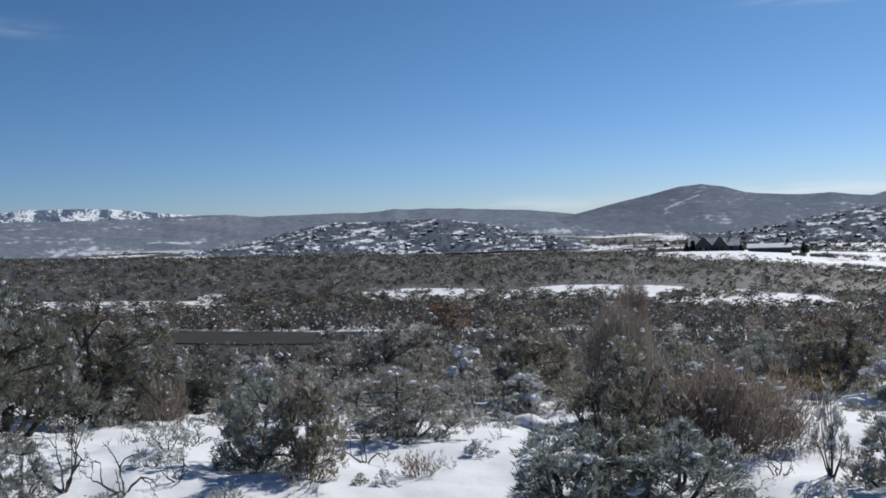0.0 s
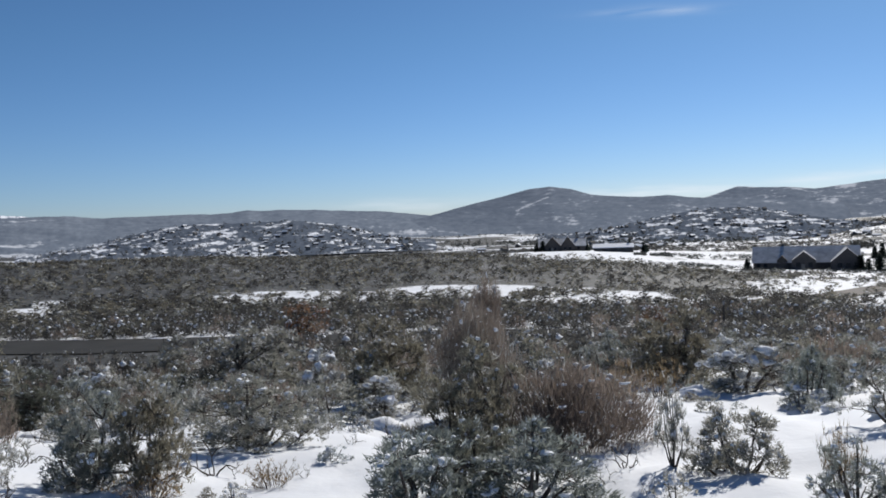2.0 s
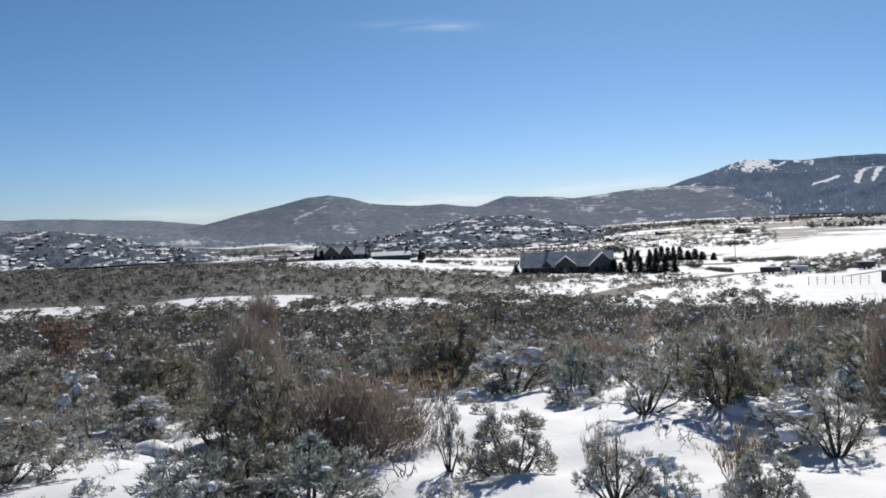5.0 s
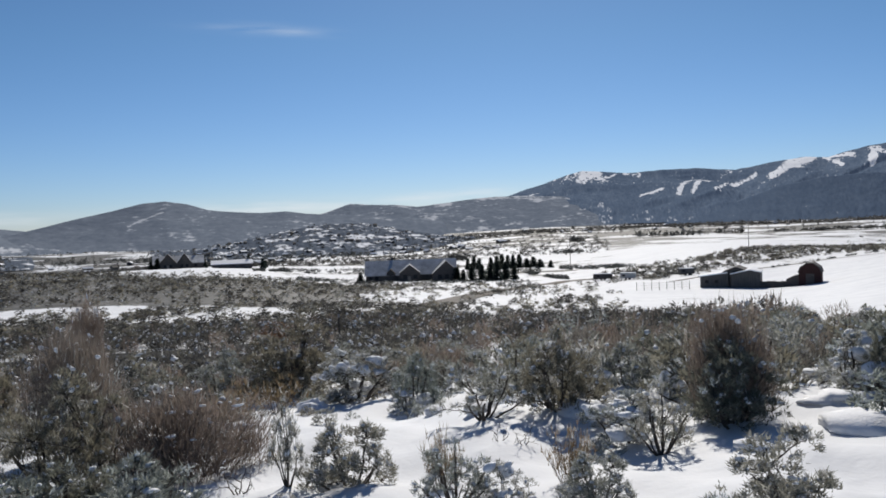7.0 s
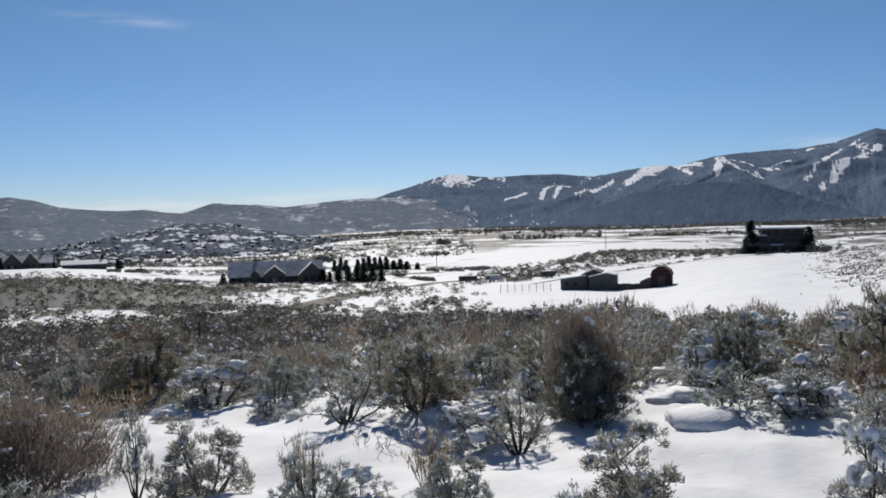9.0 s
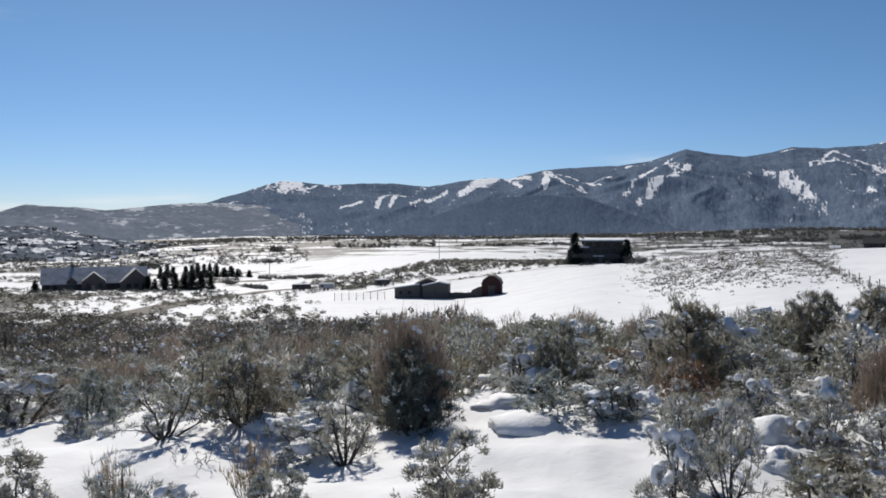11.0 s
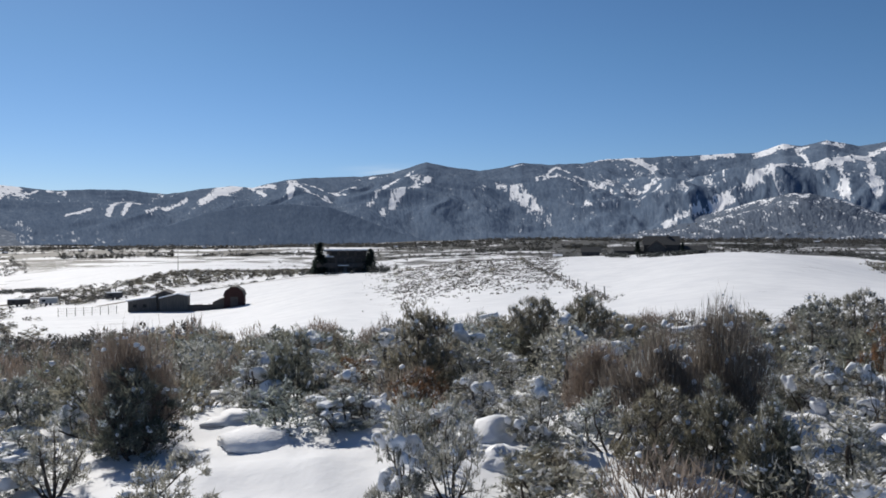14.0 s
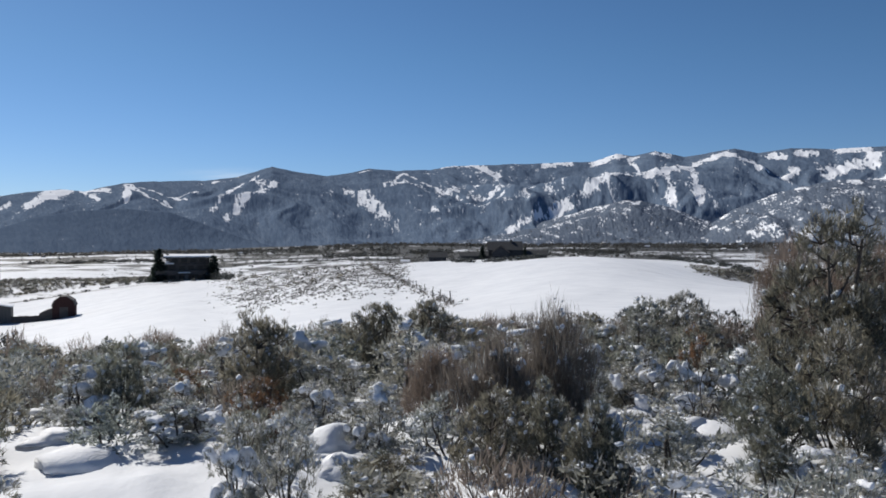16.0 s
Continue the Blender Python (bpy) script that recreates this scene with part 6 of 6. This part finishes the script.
def boundary_fence():
    root = tagged(new("boundary_fence"), "old wire fence with wooden posts across the snow", "fence")
    az, r = along(FENCE, 34)
    x, y = polar(az, r)
    z = land_xy(x, y)
    for i in range(0, 34, 2):
        bm = bmesh.new()
        bmesh.ops.create_cone(bm, cap_ends=True, segments=7, radius1=0.06, radius2=0.05, depth=1.5, matrix=Matrix.Translation((x[i], y[i], z[i] + 0.55)) @ Matrix.Rotation(0.08 * math.sin(i * 2.3), 4, "X"))
        part("post", bm_mesh("post", bm, M_WEATHERED), root)
    for h in (0.5, 0.9, 1.25):
        v, f = tubes(np.stack([x, y, z + h], 1)[None], np.full((1, 34), 0.012), 3)
        part("wire", mesh_np("wire", v, f, [M_METAL]), root)
    rng = np.random.default_rng(82)
    k = rng.integers(0, 33, 420)
    t = rng.uniform(0, 1, 420)
    px, py = x[k] * (1 - t) + x[k + 1] * t + rng.normal(0, 0.6, 420), y[k] * (1 - t) + y[k + 1] * t + rng.normal(0, 0.6, 420)
    scatter_stuff("fence_brush", "low dead brush grown along the fence line", 3, np.stack([px, py, land_xy(px, py)], 1), rng.uniform(0.3, 0.65, 420), rng.choice(["thicket", "brown"], 420))


def town_house_proto(i, wall, roof):
    w, d, h = ((11, 8, 3.2), (14, 9, 5.2), (9, 9, 5.6), (17, 10, 3.6))[i]
    root = tagged(new("town_house"), ("small snow-roofed house in the distant town", "brown two-storey house with snowy roof in the town", "narrow tall house with white roof on the hillside", "long low snow-roofed house in the town")[i], "house", group="houses of the distant town")
    gable_side(root, wall, roof, -w / 2, w / 2, 0, d, h, h + 2.6, 0.6, 0.5)
    for x in (-w / 4, w / 4):
        window_part(root, x, 1.2, 1.6, 1.4, -0.02)
    return root


def town():
    protos = [town_house_proto(0, M_TAN, M_SNOW), town_house_proto(1, M_TIMBER, M_SNOW), town_house_proto(2, M_TAN, M_TIMBER), town_house_proto(3, M_WEATHERED, M_SNOW)]
    used = set()
    rng = np.random.default_rng(83)

    def put(x, y, z, az):
        i = int(rng.integers(0, 4))
        k = rng.uniform(0.38, 0.66)
        m = Matrix.LocRotScale((float(x), float(y), float(z) - 0.3), Euler((0, 0, rng.uniform(0, 6.28))), (k, k, k * rng.uniform(0.85, 1.1)))
        if i not in used:
            used.add(i)
            protos[i].matrix_basis = m
        else:
            copy_thing(protos[i], m).matrix_basis = m
    for name, a0, a1, s0, s1, n in (("town_hill", -12, 8, 0.05, 0.97, 95), ("town_hill_south", 18, 39, 0.05, 0.97, 95), ("brushy_foothill", 83, 97, 0.02, 0.2, 14), ("brushy_spur", 100, 112, 0.02, 0.15, 11)):
        az, s, co = SLOPES[name]
        for _ in range(n):
            i, j = np.searchsorted(az, rng.uniform(a0, a1)), np.searchsorted(s, rng.uniform(s0, s1))
            put(*co[min(j, len(s) - 4), min(i, len(az) - 1)], az[min(i, len(az) - 1)])
    for _ in range(65):
        az, r = rng.uniform(-16, 40), rng.uniform(760, 1120)
        x, y = polar(az, r)
        put(x, y, land(az, r), az)
    for _ in range(50):
        az, r = rng.uniform(40, 104), rng.uniform(1300, 1950)
        x, y = polar(az, r)
        put(x, y, land(az, r), az)


def far_trees():
    """Dark trees and tall brush between the houses and along the valley."""
    rng = np.random.default_rng(84)
    pts, sizes = [], []
    for name, a0, a1, n in (("town_hill", -16, 8, 620), ("town_hill_south", 16, 40, 520), ("brushy_foothill", 83, 97, 260), ("brushy_spur", 99, 118, 260)):
        az, s, co = SLOPES[name]
        for _ in range(n):
            i, j = np.searchsorted(az, rng.uniform(a0, a1)), np.searchsorted(s, rng.uniform(0.02, 0.98) ** 1.2)
            p = co[min(j, len(s) - 4), min(i, len(az) - 1)]
            pts.append(p + np.array([rng.normal(0, 5), rng.normal(0, 5), -0.5]))
            sizes.append(rng.uniform(3, 8))
    n = 7000
    az, r = rng.uniform(-30, 112, n), np.sqrt(rng.uniform(520 ** 2, 1900 ** 2, n))
    belt = fbm(az / 6 + 2, r / 90 + 2, 85, 3)
    plain_snow = smooth(40, 46, az) * smooth(64, 58, az) * smooth(1100, 900, r)
    keep = (belt > 0.5) & (rng.uniform(0, 1, n) > plain_snow)
    az, r = az[keep], r[keep]
    x, y = polar(az, r)
    for p, q in zip(np.stack([x, y, land_xy(x, y)], 1), rng.uniform(1.5, 5, len(x)) * np.clip(r / 1000, 0.6, 1.4)):
        pts.append(p)
        sizes.append(q)
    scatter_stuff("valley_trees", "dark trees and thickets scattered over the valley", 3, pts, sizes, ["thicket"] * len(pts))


# thickets and windbreaks: azimuth and distance of both ends, height, depth
BELTS = ((47.7, 881, 54.5, 963, 8.0, 60), (43.5, 800, 45.6, 795, 7.0, 40), (42.4, 576, 44.3, 582, 3.5, 30), (55.5, 957, 59.4, 997, 5.0, 40), (59.7, 1038, 63.3, 1046, 4.0, 40), (68.0, 1267, 79.3, 1315, 6.0, 180),
         (67.6, 763, 76.8, 769, 1.8, 30), (57.8, 1003, 63.5, 1010, 3.0, 60), (74.3, 861, 79.3, 942, 5.0, 100), (35.3, 554, 36.5, 541, 5.0, 40), (80.0, 1024, 82.9, 998, 7.0, 150), (89.3, 927, 94.6, 910, 6.0, 160),
         (19.0, 492, 22.5, 560, 4.0, 40), (66.0, 700, 80.0, 720, 3.0, 420), (80.0, 620, 100.0, 640, 4.0, 420), (64.0, 1350, 100.0, 1400, 7.0, 500))
FOOT_BELTS = tuple((a, 1450, a + 8, 1500, 8.0, 560) for a in range(34, 100, 8)) + tuple((a, 540, a + 8, 560, 3.2, 420) for a in range(6, 40, 8))
# right of the hilltop house: brush, thickened to stand for the house's shadow
LOW_BELTS = ((42.7, 384, 47.8, 322, 1.8, 40), (40.1, 353, 43.2, 277, 1.3, 30), (82.9, 268, 89.3, 200, 1.6, 22), (56.0, 266, 64.4, 312, 0.8, 5), (22.3, 369, 24.5, 416, 1.6, 30), (96.3, 640, 103.2, 278, 3.0, 50), (45.0, 300, 52.0, 240, 0.9, 14), (33.0, 290, 41.0, 205, 1.1, 70), (25.0, 300, 31.5, 290, 1.2, 60), (36.5, 340, 41.5, 330, 1.6, 80), (24.0, 400, 36.0, 410, 1.8, 60), (66.7, 291, 69.0, 284, 3.0, 16), (67.0, 286, 68.2, 284, 1.6, 8), (63.6, 285, 66.8, 290, 1.2, 5), (61.8, 294, 63.6, 300, 1.8, 12), (9.5, 1200, 29.9, 960, 7.0, 260))


def thickets(name, label, belts, step_m, seed):
    rng = np.random.default_rng(seed)
    pts, sizes = [], []
    for a0, r0, a1, r1, high, deep in belts:
        long = math.hypot(math.radians(a1 - a0) * (r0 + r1) / 2, r1 - r0)
        n = min(640, 40 + int(long * max(deep, 8) / (step_m * high * high) * 0.6))
        t = rng.uniform(0, 1, n)
        a, d = a0 + (a1 - a0) * t, r0 + (r1 - r0) * t + deep * rng.beta(1.2, 1.6, n)
        ok = fbm(a * 2.2, d / 18, seed + 1, 3) > 0.44
        x, y = polar(a[ok], d[ok])
        pts += list(np.stack([x, y, land_xy(x, y)], 1))
        sizes += list(high * rng.uniform(0.5, 1.25, ok.sum()))
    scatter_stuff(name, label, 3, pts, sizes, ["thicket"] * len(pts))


lanes()
ranch_house()
log_lodge()
knoll_house()
far_house()
barnyard()
corral()
trailer(45.5, 258, 5.6, M_TIMBER, 4, "low dark flatbed trailer parked in snow")
trailer(47.1, 252, 4.6, M_PALE, -6, "white box trailer parked in snow")
trailer(50.9, 250, 4.2, M_WEATHERED, 12, "grey horse trailer parked in snow")
utility_pole(43.4, 400, 14)
utility_pole(54.7, 420, 13)
utility_pole(30.9, 430, 13)
road_marker(27.75, 55)
spruces()
boundary_fence()
town()
far_trees()
thickets("tree_belts", "bare dark trees in belts across the snowy valley", BELTS, 0.9, 86)
thickets("foot_woods", "dark woods and thickets along the valley floor", FOOT_BELTS, 0.9, 90)
thickets("brush_belts", "dark brush along lanes and banks", LOW_BELTS, 1.4, 88)
